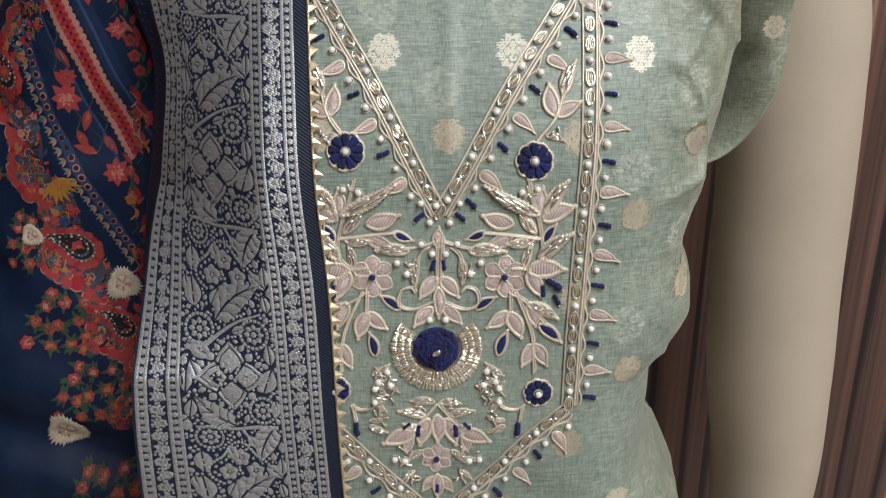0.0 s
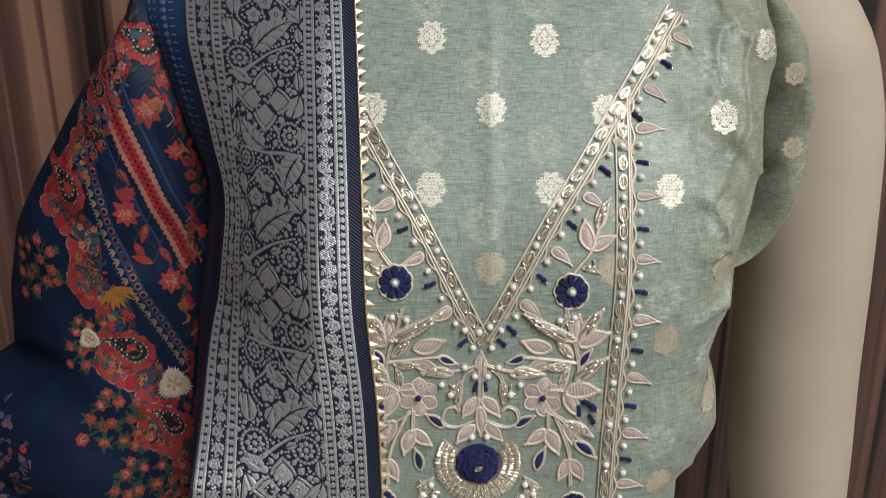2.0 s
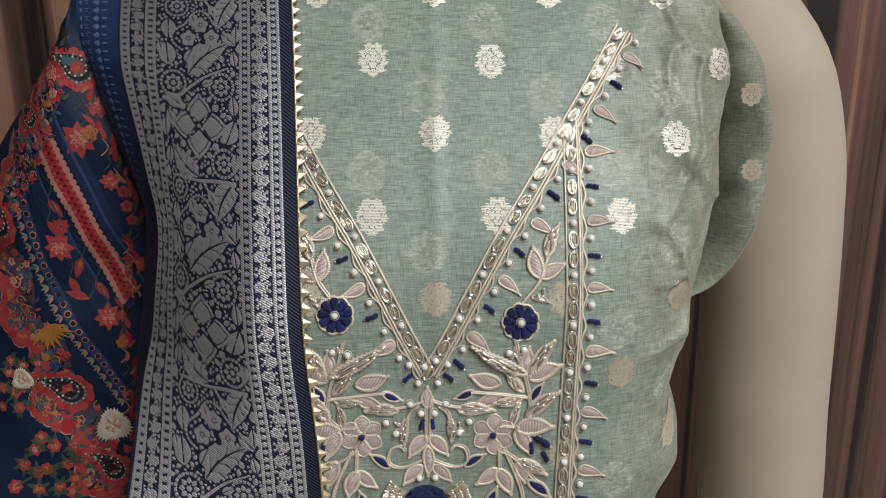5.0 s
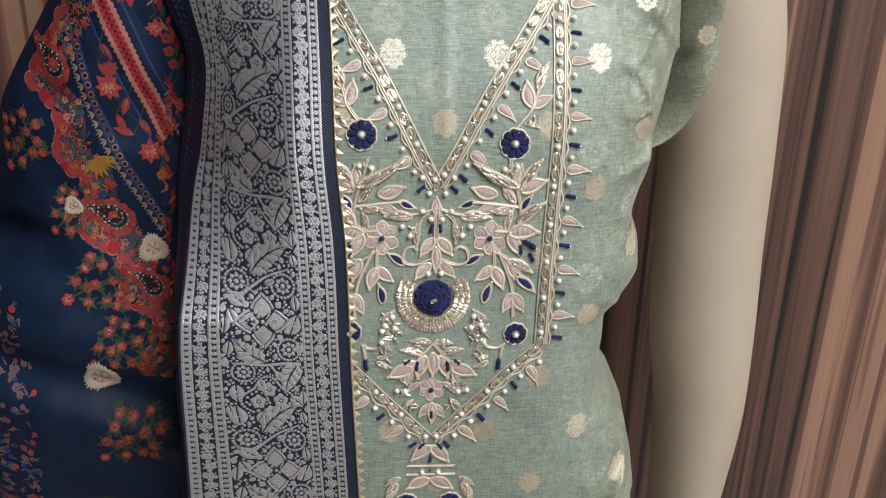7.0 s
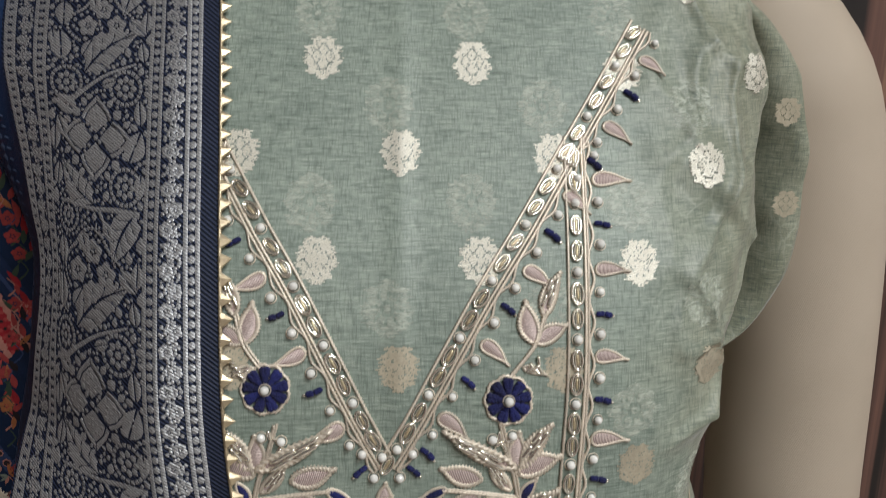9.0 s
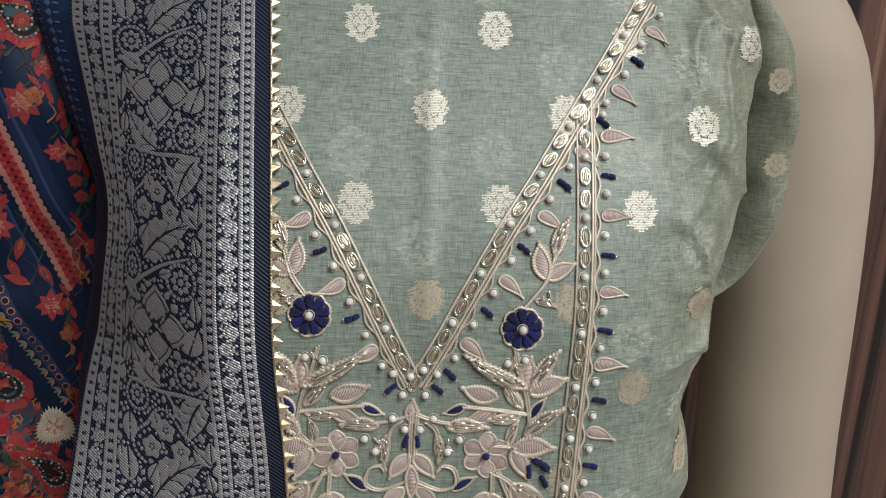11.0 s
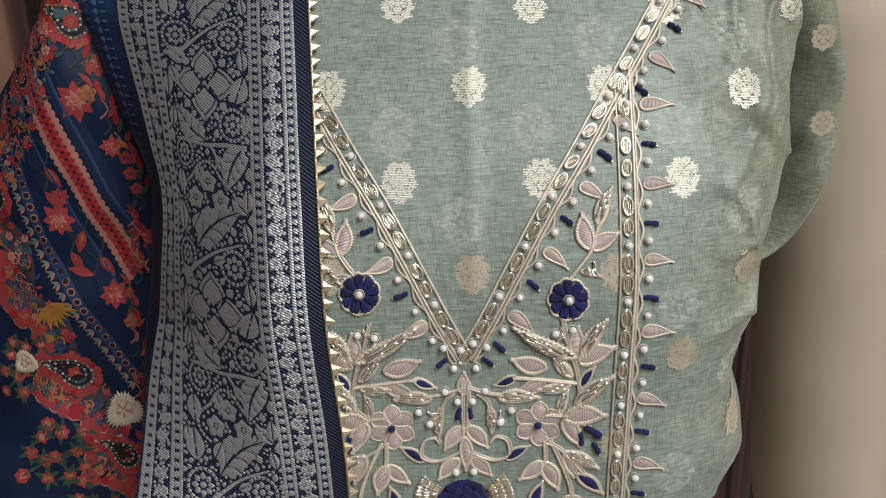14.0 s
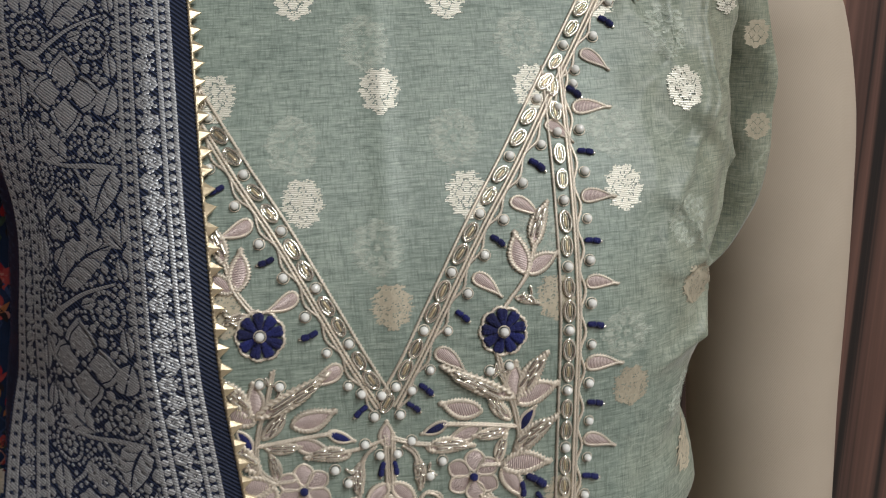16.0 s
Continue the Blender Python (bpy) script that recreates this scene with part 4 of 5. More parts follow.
def vine_line(pts, wide=1.2):
    out = []
    total, at = along(pts)
    n = max(4, int(total / 2.5))
    for a, b in zip(steps(0, total, n), steps(0, total, n)[1:]):
        k0, k1 = wide * (1 - 0.6 * a / total), wide * (1 - 0.6 * b / total)
        out.append(([beside(at, a, k0 / 2), beside(at, b + 0.1, k1 / 2), beside(at, b + 0.1, -k1 / 2), beside(at, a, -k0 / 2)], 0))
    return out


def diamond_flower(u, v):
    """Four broad kite-shaped petals round a small heart, with a tip in each notch."""
    out = [(disc(u, v, 1.2, 6), 0)]
    shapes = ([(2.0, 0), (6.8, 5.3), (10.0, 3.8), (13.6, 0), (10.0, -3.8), (6.8, -5.3)],
              [(6.8, 5.9), (7.9, 7.1), (11.2, 5.4), (14.4, 2.3), (16.8, 0.15), (14.2, 0.15), (10.3, 4.2)],
              [(6.8, -5.9), (10.3, -4.2), (14.2, -0.15), (16.8, -0.15), (14.4, -2.3), (11.2, -5.4), (7.9, -7.1)])
    for i in range(4):
        a = i * math.pi / 2
        c, s = math.cos(a), math.sin(a)
        for shape in shapes:
            out.append(([(u + p * c - q * s, v + p * s + q * c) for p, q in shape], 0))
        b = a + math.pi / 4
        out.append((petal(u + 11.4 * math.cos(b), v + 11.4 * math.sin(b), b, 4.6, 4.2), 0))
        for d in (-0.40, 0.40):
            out.append((petal(u + 13.2 * math.cos(b + d), v + 13.2 * math.sin(b + d), b + d * 0.4, 4.2, 2.8), 0))
    return out


def plume(u, v, ang, length, wide=0.26, bend=0.10):
    """A broad leaf with toothed edges, its midrib left open, and lobes marked off by slits."""
    c, s = math.cos(ang), math.sin(ang)
    out = []

    def edge(t):
        return wide * length * math.sin(math.pi * t ** 0.75) ** 0.8

    for side in (1, -1):
        cuts = steps(0.04, 1.0, 5)
        for t0, t1 in zip(cuts, cuts[1:]):
            line = []
            for t, q in ((t0, 0.09), (t1 - 0.025, 0.09), (t1 + 0.07, 0.45), (t1 + 0.11, 1.0), (t0 + 0.12, 1.02), (t0 + 0.10, 0.55)):
                mid = bend * length * math.sin(math.pi * min(t, 1))
                line.append((min(t, 1.04) * length, mid + side * max(q * edge(min(t, 0.999)), 0.25)))
            out.append(([(u + p * c - q * s, v + p * s + q * c) for p, q in line], 0))
    return out


def far_enough(cloud, u, v, r):
    return ((cloud - (u, v)) ** 2).sum(axis=1).min() > r * r


def cloud_of(polys):
    dots = []
    for line, _ in polys:
        n = len(line)
        cu, cv = sum(p[0] for p in line) / n, sum(p[1] for p in line) / n
        for i, (u, v) in enumerate(line):
            dots += [(u, v), ((u + cu) / 2, (v + cv) / 2), ((u + line[i - 1][0]) / 2, (v + line[i - 1][1]) / 2)]
        dots.append((cu, cv))
    return np.array(dots)


def repeat_of_field(v0):
    out = diamond_flower(0, v0)
    for u, v, r in ((14.2, -17, 7.3), (12.8, 20.5, 7.6), (-14.2, 21.5, 7.4), (-12.8, -30.5, 6.4)):
        out += rosette(u, v0 + v, r)
    out += plume(-7, v0 + 25, math.radians(38), 30, 0.22)
    out += plume(1, v0 - 25, math.radians(140), 23, 0.24)
    out += plume(20, v0 - 25, math.radians(-118), 21, 0.28, -0.08)
    for u, v, a, ln, fat in ((15.5, -8, 68, 12.5, 0.34), (-9.5, 9.5, 150, 12, 0.28), (-15, -1, 112, 9, 0.30), (-17, -38, -88, 11, 0.30), (-16.5, 31, 96, 13, 0.30),
                             (20, 6, 95, 10, 0.24), (20.5, 31.5, 100, 8, 0.26), (-20, 3, -95, 10, 0.25), (20.5, 44, 88, 9, 0.26), (5.5, -30, -60, 8, 0.24), (-5, -35, -70, 9, 0.28), (-20, -20, 80, 9, 0.26), (2, 21, 20, 7, 0.26), (-21, 44, -80, 8, 0.26),
                             (13, -46, -40, 10, 0.28), (-8, 33, 60, 8, 0.28), (21, -12, -95, 9, 0.25), (-8, -20, 190, 8, 0.28)):
        out += oval_leaf(u, v0 + v, math.radians(a), ln, fat)
    out += vine_line([(-21, v0 + 13), (-12, v0 + 14.5), (-6, v0 + 19), (4, v0 + 25.5), (17, v0 + 30.5)], 2.2)
    out += vine_line([(21, v0 - 26), (10, v0 - 25.6), (0, v0 - 26.4), (-7, v0 - 26), (-18, v0 - 25)], 2.2)
    out += vine_line([(3, v0 - 27), (7, v0 - 34), (2, v0 - 35), (2, v0 - 31)], 1.5)
    for u, v, r in ((-6.5, 46, 4.8), (0.5, 53.5, 4.8), (7.0, 46.5, 4.8), (0.2, 39.5, 4.2)):
        out += floret(u, v0 + v, r)
    cloud = cloud_of(out)
    for k in (0, 1):
        for i in range(52):
            a = i * math.pi / 26 + 0.06 * k
            rad = 13.4 + 1.8 * math.cos(4 * a) - 2.4 * k
            p = (rad * math.cos(a), v0 + 46.5 + rad * math.sin(a))
            if i % (k + 1) == 0 and far_enough(cloud, *p, 1.5):
                out.append((disc(*p, 0.85, 6), 0))
    return out


def filled(polys, u0, u1, v0, v1):
    """Closes the open ground with small petals and dots, leaving narrow gaps."""
    cloud = cloud_of(polys + [([(u, v + d) for u, v in line], c) for d in (-LONG, LONG) for line, c in polys])
    for _ in range(4200):
        u, v = random.uniform(u0, u1), random.uniform(v0, v1)
        away = math.sqrt(((cloud - (u, v)) ** 2).sum(axis=1).min())
        if away > 0.95:
            r = min(away - 0.36, 2.8)
            if r > 0.95:
                line = petal(u - r, v, 0, 2.3 * r, 1.6 * r, 8)
                a = random.uniform(0, math.pi)
                line = [(u + (p - u) * math.cos(a) - (q - v) * math.sin(a), v + (p - u) * math.sin(a) + (q - v) * math.cos(a)) for p, q in line]
            else:
                line = disc(u, v, r, 7)
            polys.append((line, 0))
            cloud = np.vstack([cloud, np.array(line), [(u, v)]])
    return polys


ONE = filled(repeat_of_field(0), -22.5, 22.5, -47, 47)
for k in range(-2, 5):
    patches("brocade_field", [([(u, v + k * LONG) for u, v in line], c) for line, c in ONE], field_mm, bpy.data.objects["border"], (ZARI_SILVER,), "silver flower and leaf brocade", 0.00003, 0.00012, 0.95)


def guard(w0, w1):
    """A dotted column: two lines with dots between."""
    out = []
    for v in steps(-180, 440, 172):
        out.append((disc((w0 + w1) / 2, v, 1.35, 8), 0))
        for w in (w0, w1):
            out.append(([(w - 0.85, v - 1.75), (w + 0.85, v - 1.75), (w + 0.85, v + 1.75), (w - 0.85, v + 1.75)], 0))
    return out


def scroll(w0, w1):
    out, mid, half = [], (w0 + w1) / 2, (w1 - w0) / 2
    v, side = -180.0, 1
    while v < 440:
        out += floret(mid + side * half * 0.40, v, half * 0.74, 6)
        out.append((disc(mid - side * half * 0.75, v - 1.5, half * 0.2, 6), 0))
        out.append((disc(mid - side * half * 0.75, v + 1.5, half * 0.2, 6), 0))
        for i in range(6):
            t = i / 5
            out.append((disc(mid - side * half * 0.62 * math.cos(math.pi * (t - 0.5)) + side * half * 0.15, v - 3.2 + 6.4 * t, 0.78, 6), 0))
        side, v = -side, v + 6.8
    return out


def guard_mm(w, v):
    return border_mm(w, v / LONG)


for w0, w1 in ((7.6, 12.0), (22.8, 27.2), (74.5, 78.5), (88, 91.5)):
    tagged(patches("dotted_line", guard(w0, w1), guard_mm, bpy.data.objects["border"], (ZARI_SILVER,), "", 0.00003, 0.00012, 0.94), kind="stuff")
for w0, w1 in ((13.4, 21.4), (80.0, 86.5)):
    tagged(patches("scroll_band", scroll(w0, w1) + [(disc(w0 + (w1 - w0) * random.random(), random.uniform(-180, 440), random.uniform(0.5, 0.9), 6), 0) for _ in range(500)], guard_mm, bpy.data.objects["border"], (ZARI_SILVER,), "", 0.00003, 0.00012, 0.94), kind="stuff")


# ---- gold lace along the border ----
def lace_point():
    """A folded ribbon point: two slopes meeting in a ridge."""
    bm = bmesh.new()
    base = [bm.verts.new(p) for p in ((0, -0.5, 0), (0, 0.5, 0), (0.72, 0.02, 0.05))]
    top = [bm.verts.new(p) for p in ((0.02, -0.42, 0.16), (0.02, 0.1, 0.30), (0.05, 0.44, 0.16), (0.68, 0.02, 0.12))]
    for f in ((base[0], top[0], top[3], base[2]), (base[1], base[2], top[3], top[2]), (top[0], top[1], top[3]), (top[1], top[2], top[3]),
              (base[0], base[1], top[2], top[1], top[0]), (base[0], base[2], base[1])):
        bm.faces.new(f)
    bmesh.ops.recalc_face_normals(bm, faces=bm.faces)
    m = mesh_of("lace_point", bm, GOTA)
    for p in m.polygons:
        p.use_smooth = False
    return m


lace = cord("lace_braid", [(smooth(z, LACE_X) * 1000 + 0.4, z * 1000) for z in steps(0.80, 1.40, 60)], dupatta, border_y, 0.0006, GOTA)
tagged(lace, "narrow gold ribbon lace with folded points")
POINT = lace_point()
z = 0.80
while z < 1.40:
    x = smooth(z, LACE_X)
    slope = (smooth(z + 0.01, LACE_X) - smooth(z - 0.01, LACE_X)) / 0.02
    m = seat(border_y, x + 0.0006, z, -slope + random.uniform(-0.12, 0.12), random.uniform(5.0, 5.8) / 1000, 0.0002)
    place("lace_point", POINT, m, lace)
    z += 0.0066 * math.cos(math.atan((smooth(z + 0.005, FRONT) - smooth(z - 0.005, FRONT)) / 0.01))


# ---- print of the dupatta ----
def ink(name, color, vary=0.3):
    return plain(name, tuple(c * 0.78 for c in color), 0.7, 0.0, vary, 700, 0.2, 0.0003, Specular_IOR_Level=0.25)


INKS = (ink("coral_ink", (0.37, 0.052, 0.052)), ink("pale_pink_ink", (0.50, 0.22, 0.18)), ink("red_ink", (0.36, 0.02, 0.03)), ink("orange_ink", (0.42, 0.15, 0.06)),
        ink("green_ink", (0.045, 0.075, 0.05)), ink("cream_thread", (0.56, 0.48, 0.38)), ink("yellow_ink", (0.40, 0.20, 0.03)), ink("blue_ink", (0.03, 0.055, 0.14)),
        ink("dark_ink", (0.02, 0.012, 0.016)), ink("faded_pink_ink", (0.16, 0.10, 0.12)),
        ink("dusky_mauve_ink", (0.085, 0.060, 0.075)), ink("teal_ink", (0.05, 0.11, 0.13)), ink("deep_blue_ink", (0.011, 0.027, 0.080)), ink("sage_ink", (0.21, 0.24, 0.20)))
CORAL, PALE, RED, ORANGE, GREEN, CREAMY, YELLOW, AZURE, DARK, FADED, DUSK, TEAL, DEEP, SAGEY = range(14)
cloth = bpy.data.objects["printed_cloth"]


def print_mm(u, v):
    return spot(print_y, u / 1000, v / 1000)


def inked(name, polys, label="", lift=0.0004, puff=0.00005):
    inside = [(line, c) for line, c in polys if min(u - smooth(v / 1000, OUT_X) * 1000 for u, v in line) > 1.5]
    return patches(name, inside, print_mm, cloth, INKS, label, puff, lift, 0.8)


def tint(polys, slot):
    return [(line, slot) for line, _ in polys]


def bunch(u, v, ang, size):
    """A spray of small round flowers on green stems."""
    out = []
    spots = [(0, 0), (0.22, 0.17), (0.24, -0.15), (0.45, 0.27), (0.47, 0.02), (0.48, -0.24), (0.70, 0.22), (0.72, -0.04), (0.70, -0.24), (0.92, 0.12), (0.93, -0.12), (0.34, 0.03), (0.60, 0.36), (0.58, -0.36)]
    spots = [(a, 1.15 * b) for a, b in spots]
    c, s = math.cos(ang), math.sin(ang)
    put = lambda a, b: (u + size * ((a - 0.5) * c - b * s), v + size * ((a - 0.5) * s + b * c))
    out += [(line, GREEN) for line, _ in vine_line([put(0.0, 0), put(0.5, 0.02), put(1.0, 0)], 1.6)]
    for a, b in spots[1:]:
        x, z = put(a, b)
        for k in range(6):
            out.append((petal(x, z, random.random() * 6.3, size * 0.17, size * 0.06), GREEN))
    for i, (a, b) in enumerate(spots):
        x, z = put(a, b)
        r = size * random.uniform(0.070, 0.088)
        out += tint(floret(x, z, r * 1.15, 6, random.random()), CORAL)
        out.append((disc(x, z, r * 0.72, 8), ORANGE if i % 3 else PALE))
        out.append((disc(x, z, r * 0.3, 6), RED if i % 2 else YELLOW))
    return out


for u, v, a, size in ((-262, 1189, 60, 40), (-228, 1146, 40, 38), (-216, 1100, 25, 43), (-203, 1058, 30, 43), (-201, 994, 35, 45), (-216, 925, 35, 43)):
    inked("flower_spray", bunch(u, v, math.radians(a), size), "spray of small coral flowers")


def star(u, v, r, n=8):
    out = tint([(petal(u, v, i * 2 * math.pi / n + random.uniform(-0.1, 0.1), r * random.uniform(0.85, 1.1), r * 0.55, 10), 0) for i in range(n)], CORAL)
    out += tint([(petal(u, v, (i + 0.5) * 2 * math.pi / n, r * 0.6, r * 0.25), 0) for i in range(n)], PALE)
    return out + [(disc(u, v, r * 0.22), RED), (disc(u, v, r * 0.1), YELLOW)]


for u, v, r in ((-199, 1227, 8.5), (-178, 1186, 8), (-181, 1285, 10), (-194, 1318, 10), (-197, 1238, 6), (-171, 1301, 7), (-196, 1340, 8), (-168, 1262, 6), (-160, 1215, 6)):
    inked("star_flower", star(u, v, r), "coral pointed flower")


def ribbon(pts, wide, slot, step=1.5, scal=0.0):
    out = []
    total, at = along(pts)
    n = int(total / step)
    for a, b in zip(steps(0, total, n), steps(0, total, n)[1:]):
        out.append(([beside(at, a, wide / 2), beside(at, b, wide / 2), beside(at, b, -wide / 2), beside(at, a, -wide / 2)], slot))
    return out


def dots_along(pts, off, r, pitch, slot, n=6):
    total, at = along(pts)
    return [(disc(*beside(at, s, off), r, n), slot) for s in steps(0, total, int(total / pitch))]


STRIPE = [(-214, 1330), (-202, 1292), (-189, 1255), (-174, 1217), (-166, 1196)]
total, at = along(STRIPE)
polys = ribbon(STRIPE, 7.5, RED) + dots_along(STRIPE, 4.2, 2.1, 3.6, PALE, 8) + dots_along(STRIPE, -4.2, 2.1, 3.6, PALE, 8)
inked("red_stripe", polys, "red stripe with scalloped pink edges")
inked("stripe_dotting", dots_along(STRIPE, 0, 0.8, 3.6, DARK) + dots_along(STRIPE, 2.0, 1.0, 3.6, CORAL) + dots_along(STRIPE, -2.0, 1.0, 3.6, CORAL), "", 0.0006)
inked("blue_ground", ribbon([(x + 10, z + 6) for x, z in STRIPE[1:]], 9, DEEP) + ribbon([(x - 14, z - 7) for x, z in STRIPE[1:]], 8, DEEP), "deep blue printed ground", 0.0002, 0.0)
tagged(bpy.data.objects["blue_ground"], kind="stuff")
inked("blue_line", ribbon([(x - 10, z - 5) for x, z in STRIPE], 1.3, AZURE) + ribbon([(x + 9.5, z + 5) for x, z in STRIPE], 1.6, AZURE), "light blue printed line")

CHAIN = [(-219, 1285), (-217, 1262), (-214.5, 1244.4), (-208, 1216), (-194.5, 1181), (-180, 1152.5), (-172, 1138)]
polys = ribbon(CHAIN, 5.4, AZURE) + dots_along(CHAIN, 0, 2.2, 5.6, PALE, 8)
total, at = along(CHAIN)
for s in steps(0, total, int(total / 5.6)):
    x, z, dx, dz = at(s)
    a = math.atan2(dz, dx)
    fx, fz = beside(at, s, -3.0)
    for d in (-2.2, -1.5, -0.9):
        polys.append((petal(fx, fz, a + d, 4.6, 1.6), SAGEY if d < -1.0 else PALE))
inked("printed_chain", polys, "printed chain of dark beads with pale leaf fringe")
tagged(inked("bead_print", dots_along(CHAIN, 0, 1.45, 5.6, DARK, 8), "", 0.0006), kind="stuff")

# small curled leaves between the stripe and the chain
polys = []
for u, v, a in ((-201, 1254, -60), (-204, 1241, -50), (-188, 1221, -110), (-183, 1207, -60), (-187, 1197, 160), (-196, 1210, -70), (-178, 1222, -65), (-172, 1178, -80)):
    polys.append((petal(u, v, math.radians(a), 13, 5.0), CORAL))
    polys.append((petal(u, v - 0.5, math.radians(a), 10, 2.6), ORANGE))
    polys += [(line, GREEN) for line, _ in vine_line([(u, v), (u + 3, v + 7), (u - 2, v + 13)], 0.9)]
inked("leaf_print", polys, "small coral printed leaves")


def curl(u, v, r, slot, turns=1.35, start=0.0, wide=2.0):
    pts = [(u + r * (1 - 0.62 * t) * math.cos(start + turns * 2 * math.pi * t), v + r * (1 - 0.62 * t) * math.sin(start + turns * 2 * math.pi * t)) for t in steps(0, 1, 22)]
    return tint(vine_line(pts, wide), slot)


def teardrop(u, v, r, ang):
    """Outline of a paisley: a drop whose tail bends over."""
    line = []
    for i in range(26):
        t = 2 * math.pi * (i + 0.5) / 26
        x, y = math.cos(t), -math.sin(t) * math.sin(t / 2) ** 1.4 * 0.72
        y += 0.55 * max(x + 0.2, 0) ** 2
        line.append((u + r * (x * math.cos(ang) - y * math.sin(ang)), v + r * (x * math.sin(ang) + y * math.cos(ang))))
    return line


def paisley(u, v, r, ang):
    """A dark drop with beaded outlines and a red frill, in three printings."""
    rim = teardrop(u, v, r * 1.25, ang)
    frill = [(disc(*p, r * (0.20 + 0.05 * (i % 2)), 8), CORAL if i % 4 else RED) for i, p in enumerate(rim)]
    frill.append((rim, RED))
    body = [(teardrop(u, v, r * 1.10, ang), TEAL)]
    core = [(teardrop(u, v, r * 0.98, ang), DARK)]
    lines = [(disc(*p, r * 0.055, 6), (CREAMY, ORANGE, PALE)[i % 3]) for i, p in enumerate(teardrop(u, v, r * 1.05, ang))]
    lines += [(disc(*p, r * 0.06, 6), (TEAL, CREAMY)[i % 2]) for i, p in enumerate(teardrop(u, v, r * 0.72, ang))]
    c = (u - 0.35 * r * math.cos(ang), v - 0.35 * r * math.sin(ang))
    lines += tint(floret(*c, r * 0.34, 6), CORAL) + [(disc(*c, r * 0.12, 6), ORANGE)]
    return frill, body, core, lines


BAND = [(-203, 1317), (-228, 1267), (-252, 1228), (-240, 1217), (-233, 1203), (-236, 1181), (-219, 1166), (-223, 1133), (-200, 1118), (-198, 1106), (-201, 1088),
        (-182, 1076), (-190, 1040)]
total, at = along(BAND)


def beside_band(off, wide, slot):
    out = []
    marks = steps(0, total, int(total / 2.5))
    for a, b in zip(marks, marks[1:]):
        out.append(([beside(at, a, off), beside(at, b, off), beside(at, b, off + wide), beside(at, a, off + wide)], slot))
    return out


tagged(inked("band_ground", beside_band(3, 15, DUSK), "dusky mauve printed ground", 0.0002, 0.0), kind="stuff")
polys, edging = [], []
for i, s in enumerate(steps(0, total, int(total / 4.6))):
    p = beside(at, s, 0.8 + 1.2 * math.sin(i * 1.9))
    r = 3.6 + 1.0 * math.sin(i * 2.3)
    edging.append((disc(*p, r + 0.7, 10), TEAL if i % 2 else PALE))
    polys.append((disc(*p, r, 10), CORAL if i % 5 else RED))
    polys.append((disc(*beside(at, s, 4.6), 3.1, 8), CORAL if i % 3 else ORANGE))
tagged(inked("scallop_edging", edging, "thin pale printed edging", 0.00025), kind="stuff")
tagged(inked("red_scallop_print", polys, "scalloped coral red printed edge", 0.00035), kind="stuff")
polys = []
for s in steps(0, total, int(total / 0.42)):
    x, z = beside(at, s, random.uniform(3, 19))
    pick = random.random()
    if pick < 0.35:
        polys += tint(floret(x, z, random.uniform(1.2, 2.8), 5, random.random() * 3), random.choice((ORANGE, PALE, AZURE, RED, TEAL, CORAL)))
    elif pick < 0.78:
        polys.append((petal(x, z, random.random() * 6.3, random.uniform(3, 7), 1.9), random.choice((GREEN, DARK, AZURE, CORAL, RED, TEAL, DUSK))))
    else:
        polys += curl(x, z, random.uniform(2.0, 3.4), random.choice((PALE, DARK, YELLOW, TEAL)), 1.1, random.random() * 6, 0.8)
tagged(inked("small_flower_print", polys, "mixed small printed flowers and leaves", 0.0005), kind="stuff")
for u, v, r, a in ((-234, 1243, 12, 1.9), (-207, 1147, 13, 2.3), (-184, 1101, 11, 2.0), (-184, 1323, 11, 2.2), (-211, 1297, 8, 2.4)):
    frill, body, core, lines = paisley(u, v, r, a)
    inked("paisley", frill, "coral frill of a printed paisley", 0.0006)
    inked("paisley", body, "teal printed paisley rim", 0.0008)
    inked("paisley", core, "dark printed paisley drop", 0.0009)
    inked("paisley", lines, "beaded lines of a printed paisley", 0.0010)
polys = tint([(petal(-211, 1183, -2.2 + i * 0.28, random.uniform(11, 16), 3.0), 0) for i in range(9)], YELLOW) + tint([(petal(-211, 1183, -2.1 + i * 0.4, 8, 2.2), 0) for i in range(6)], ORANGE)
inked("yellow_flower", polys, "yellow printed flower", 0.0006)


def stitched_flower(u, v, r):
    """A raised flower of cream thread."""
    polys = []
    for i in range(34):
        a = i * 2 * math.pi / 34
        k = r * (0.82 + 0.18 * math.cos(3 * a + 1) + random.uniform(-0.08, 0.08))
        polys.append((petal(u + 0.35 * r * math.cos(a), v + 0.3 * r * math.sin(a), a, k * 0.72, r * 0.24, 6), CREAMY))
    for i in range(16):
        a = i * 2 * math.pi / 16
        polys.append((petal(u, v, a, r * 0.55, r * 0.2, 6), CREAMY if i % 3 else PALE))
    inked("stitched_flower", polys, "raised cream thread flower", 0.0009, 0.0006)


for u, v, r in ((-181, 1122, 10.5), (-220, 1036, 13), (-306, 906, 14), (-229, 1150, 7)):
    stitched_flower(u, v, r)

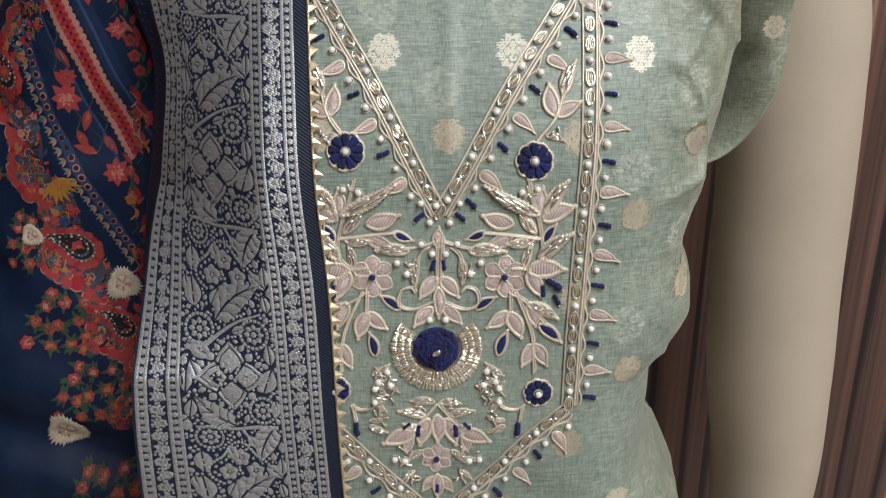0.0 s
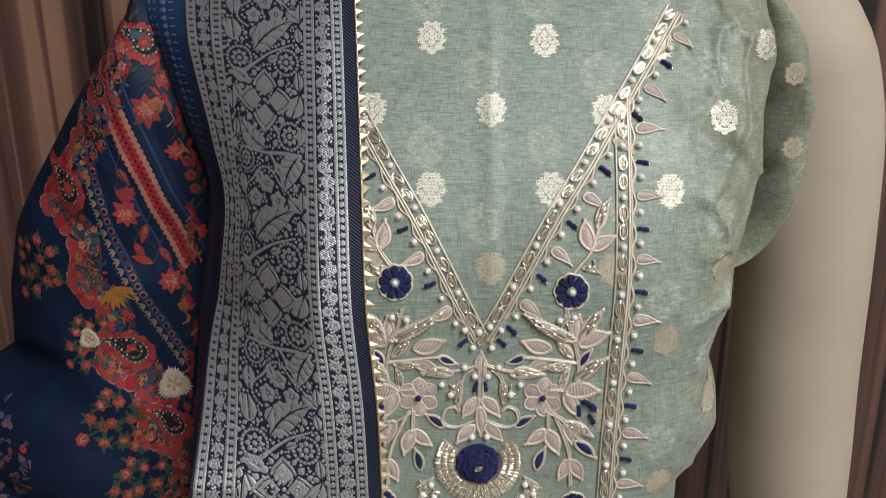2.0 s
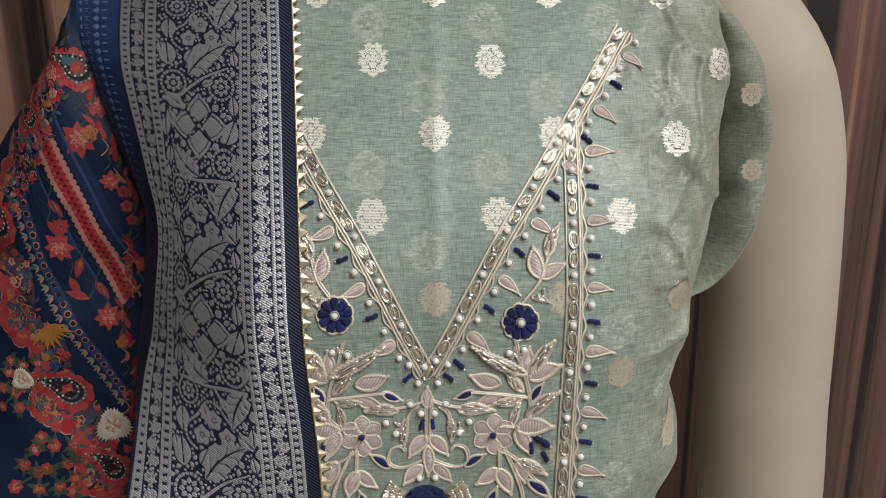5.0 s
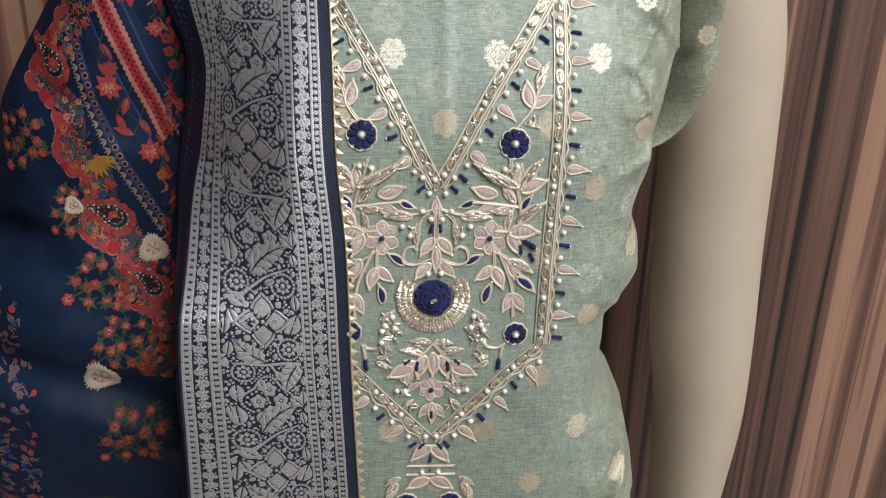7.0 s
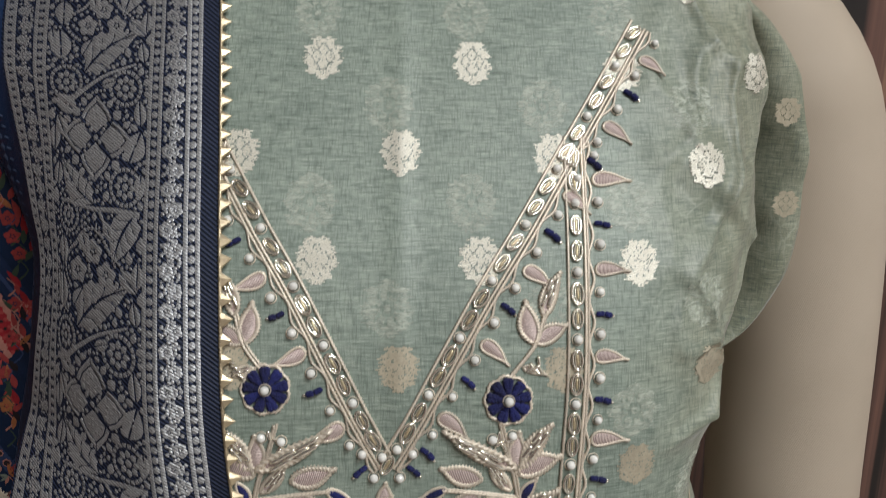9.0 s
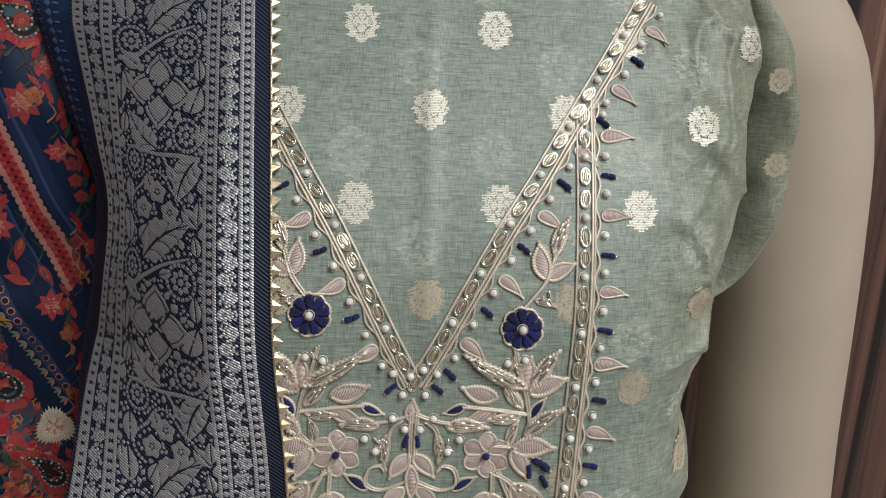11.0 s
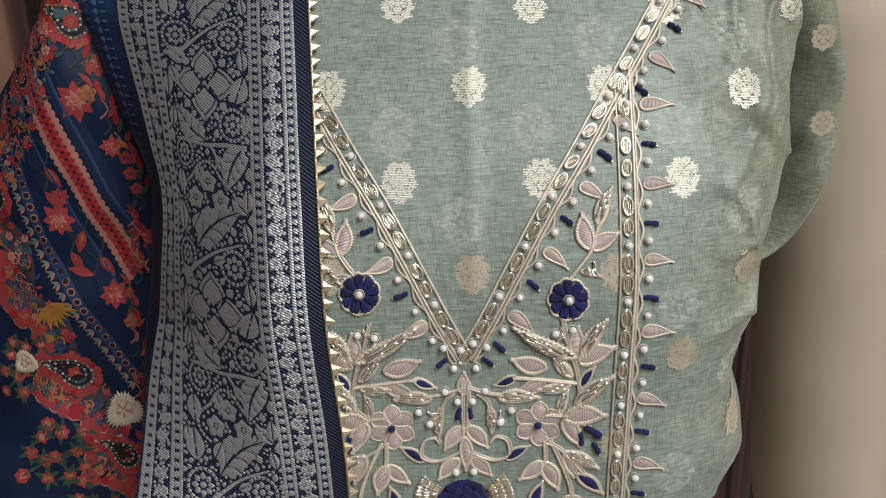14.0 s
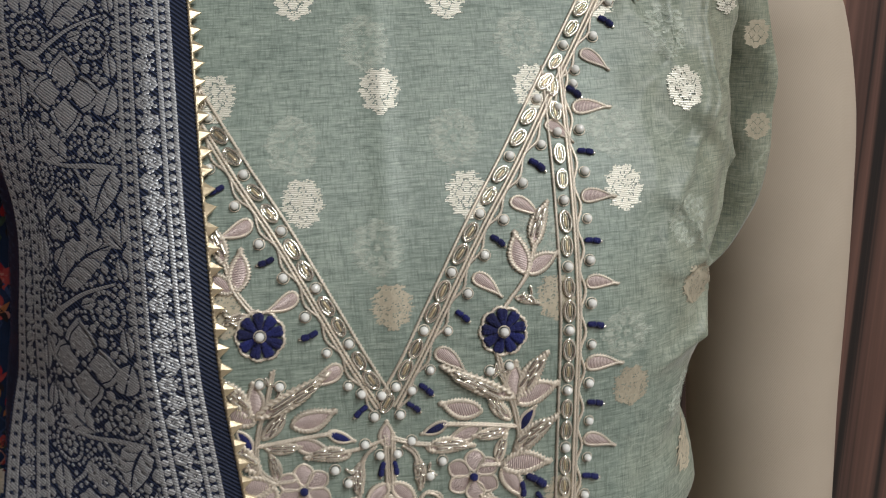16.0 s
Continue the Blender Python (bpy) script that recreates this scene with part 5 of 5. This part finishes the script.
# coral leaves and dark blossoms close to the turned strip
polys = []
for z in steps(1085, 1350, 34):
    u = smooth(z / 1000, FOLD_X) * 1000 - 27 + random.uniform(-3, 2)
    polys.append((petal(u, z, math.radians(random.uniform(60, 120)), random.uniform(6, 10), 2.8), random.choice((CORAL, RED, RED, DARK))))
    polys.append((petal(u - 3, z + 4, math.radians(random.uniform(40, 140)), 8, 2.4), random.choice((GREEN, ORANGE, CORAL))))
    polys += tint(vine_line([(u - 6, z - 4), (u - 2, z), (u - 5, z + 5)], 0.9), random.choice((GREEN, PALE, AZURE)))
    if random.random() < 0.5:
        polys += tint(floret(u - 5, z, random.uniform(2.5, 4.5)), random.choice((CORAL, ORANGE, CORAL)))
tagged(inked("leaf_edging", polys, "coral and dark printed leaf edging", 0.0006), kind="stuff")

# worn, faded flowers where the cloth rounds the elbow
polys = []
for i in range(560):
    u, v = random.uniform(-335, -262), random.uniform(880, 1108)
    if u < -262 - 10 * random.random() and (v < 1090 or u < -280):
        polys += tint(floret(u, v, random.uniform(1.1, 2.9), 6, random.random() * 3), FADED if random.random() < 0.65 else CORAL if random.random() < 0.35 else AZURE)
        polys.append((petal(u, v, random.random() * 6.3, 5, 1.2), FADED))
tagged(inked("faded_flower_print", polys, "worn faded flower print"), kind="stuff")



# ---- faint woven chain along the turned strip ----
def strip_mm(w, v):
    z = v / 1000
    b = smooth(z, FOLD_X)
    ya, yb = border_y(b, z), print_y(b - 0.022, z)
    u = w / 10
    p = Vector((b - 0.022 * u - 0.004 * math.sin(u * math.pi), ya + (yb - ya) * u ** 0.8, z))
    return p, Vector((-(yb - ya), -0.022, 0)).normalized()


polys = []
for v in steps(805, 1400, 150):
    polys.append((disc(2.2, v, 0.55, 7), 0))
    polys.append(([(3.4, v - 1.6), (4.4, v), (3.4, v + 1.6), (3.0, v)], 0))
    polys.append(([(5.0, v - 1.2), (5.9, v - 0.1), (6.8, v - 1.2), (5.9, v - 0.7)], 0))
    polys.append(([(5.0, v + 1.2), (5.9, v + 0.1), (6.8, v + 1.2), (5.9, v + 0.7)], 0))
    polys.append(([(7.6, v - 1.4), (8.5, v), (7.6, v + 1.4), (7.2, v)], 0))
tagged(patches("woven_chain", polys, strip_mm, bpy.data.objects["side_strip"], (ink("dull_blue_thread", (0.075, 0.115, 0.22)),), "dull blue woven chain", 0.0001, 0.0003), kind="stuff")
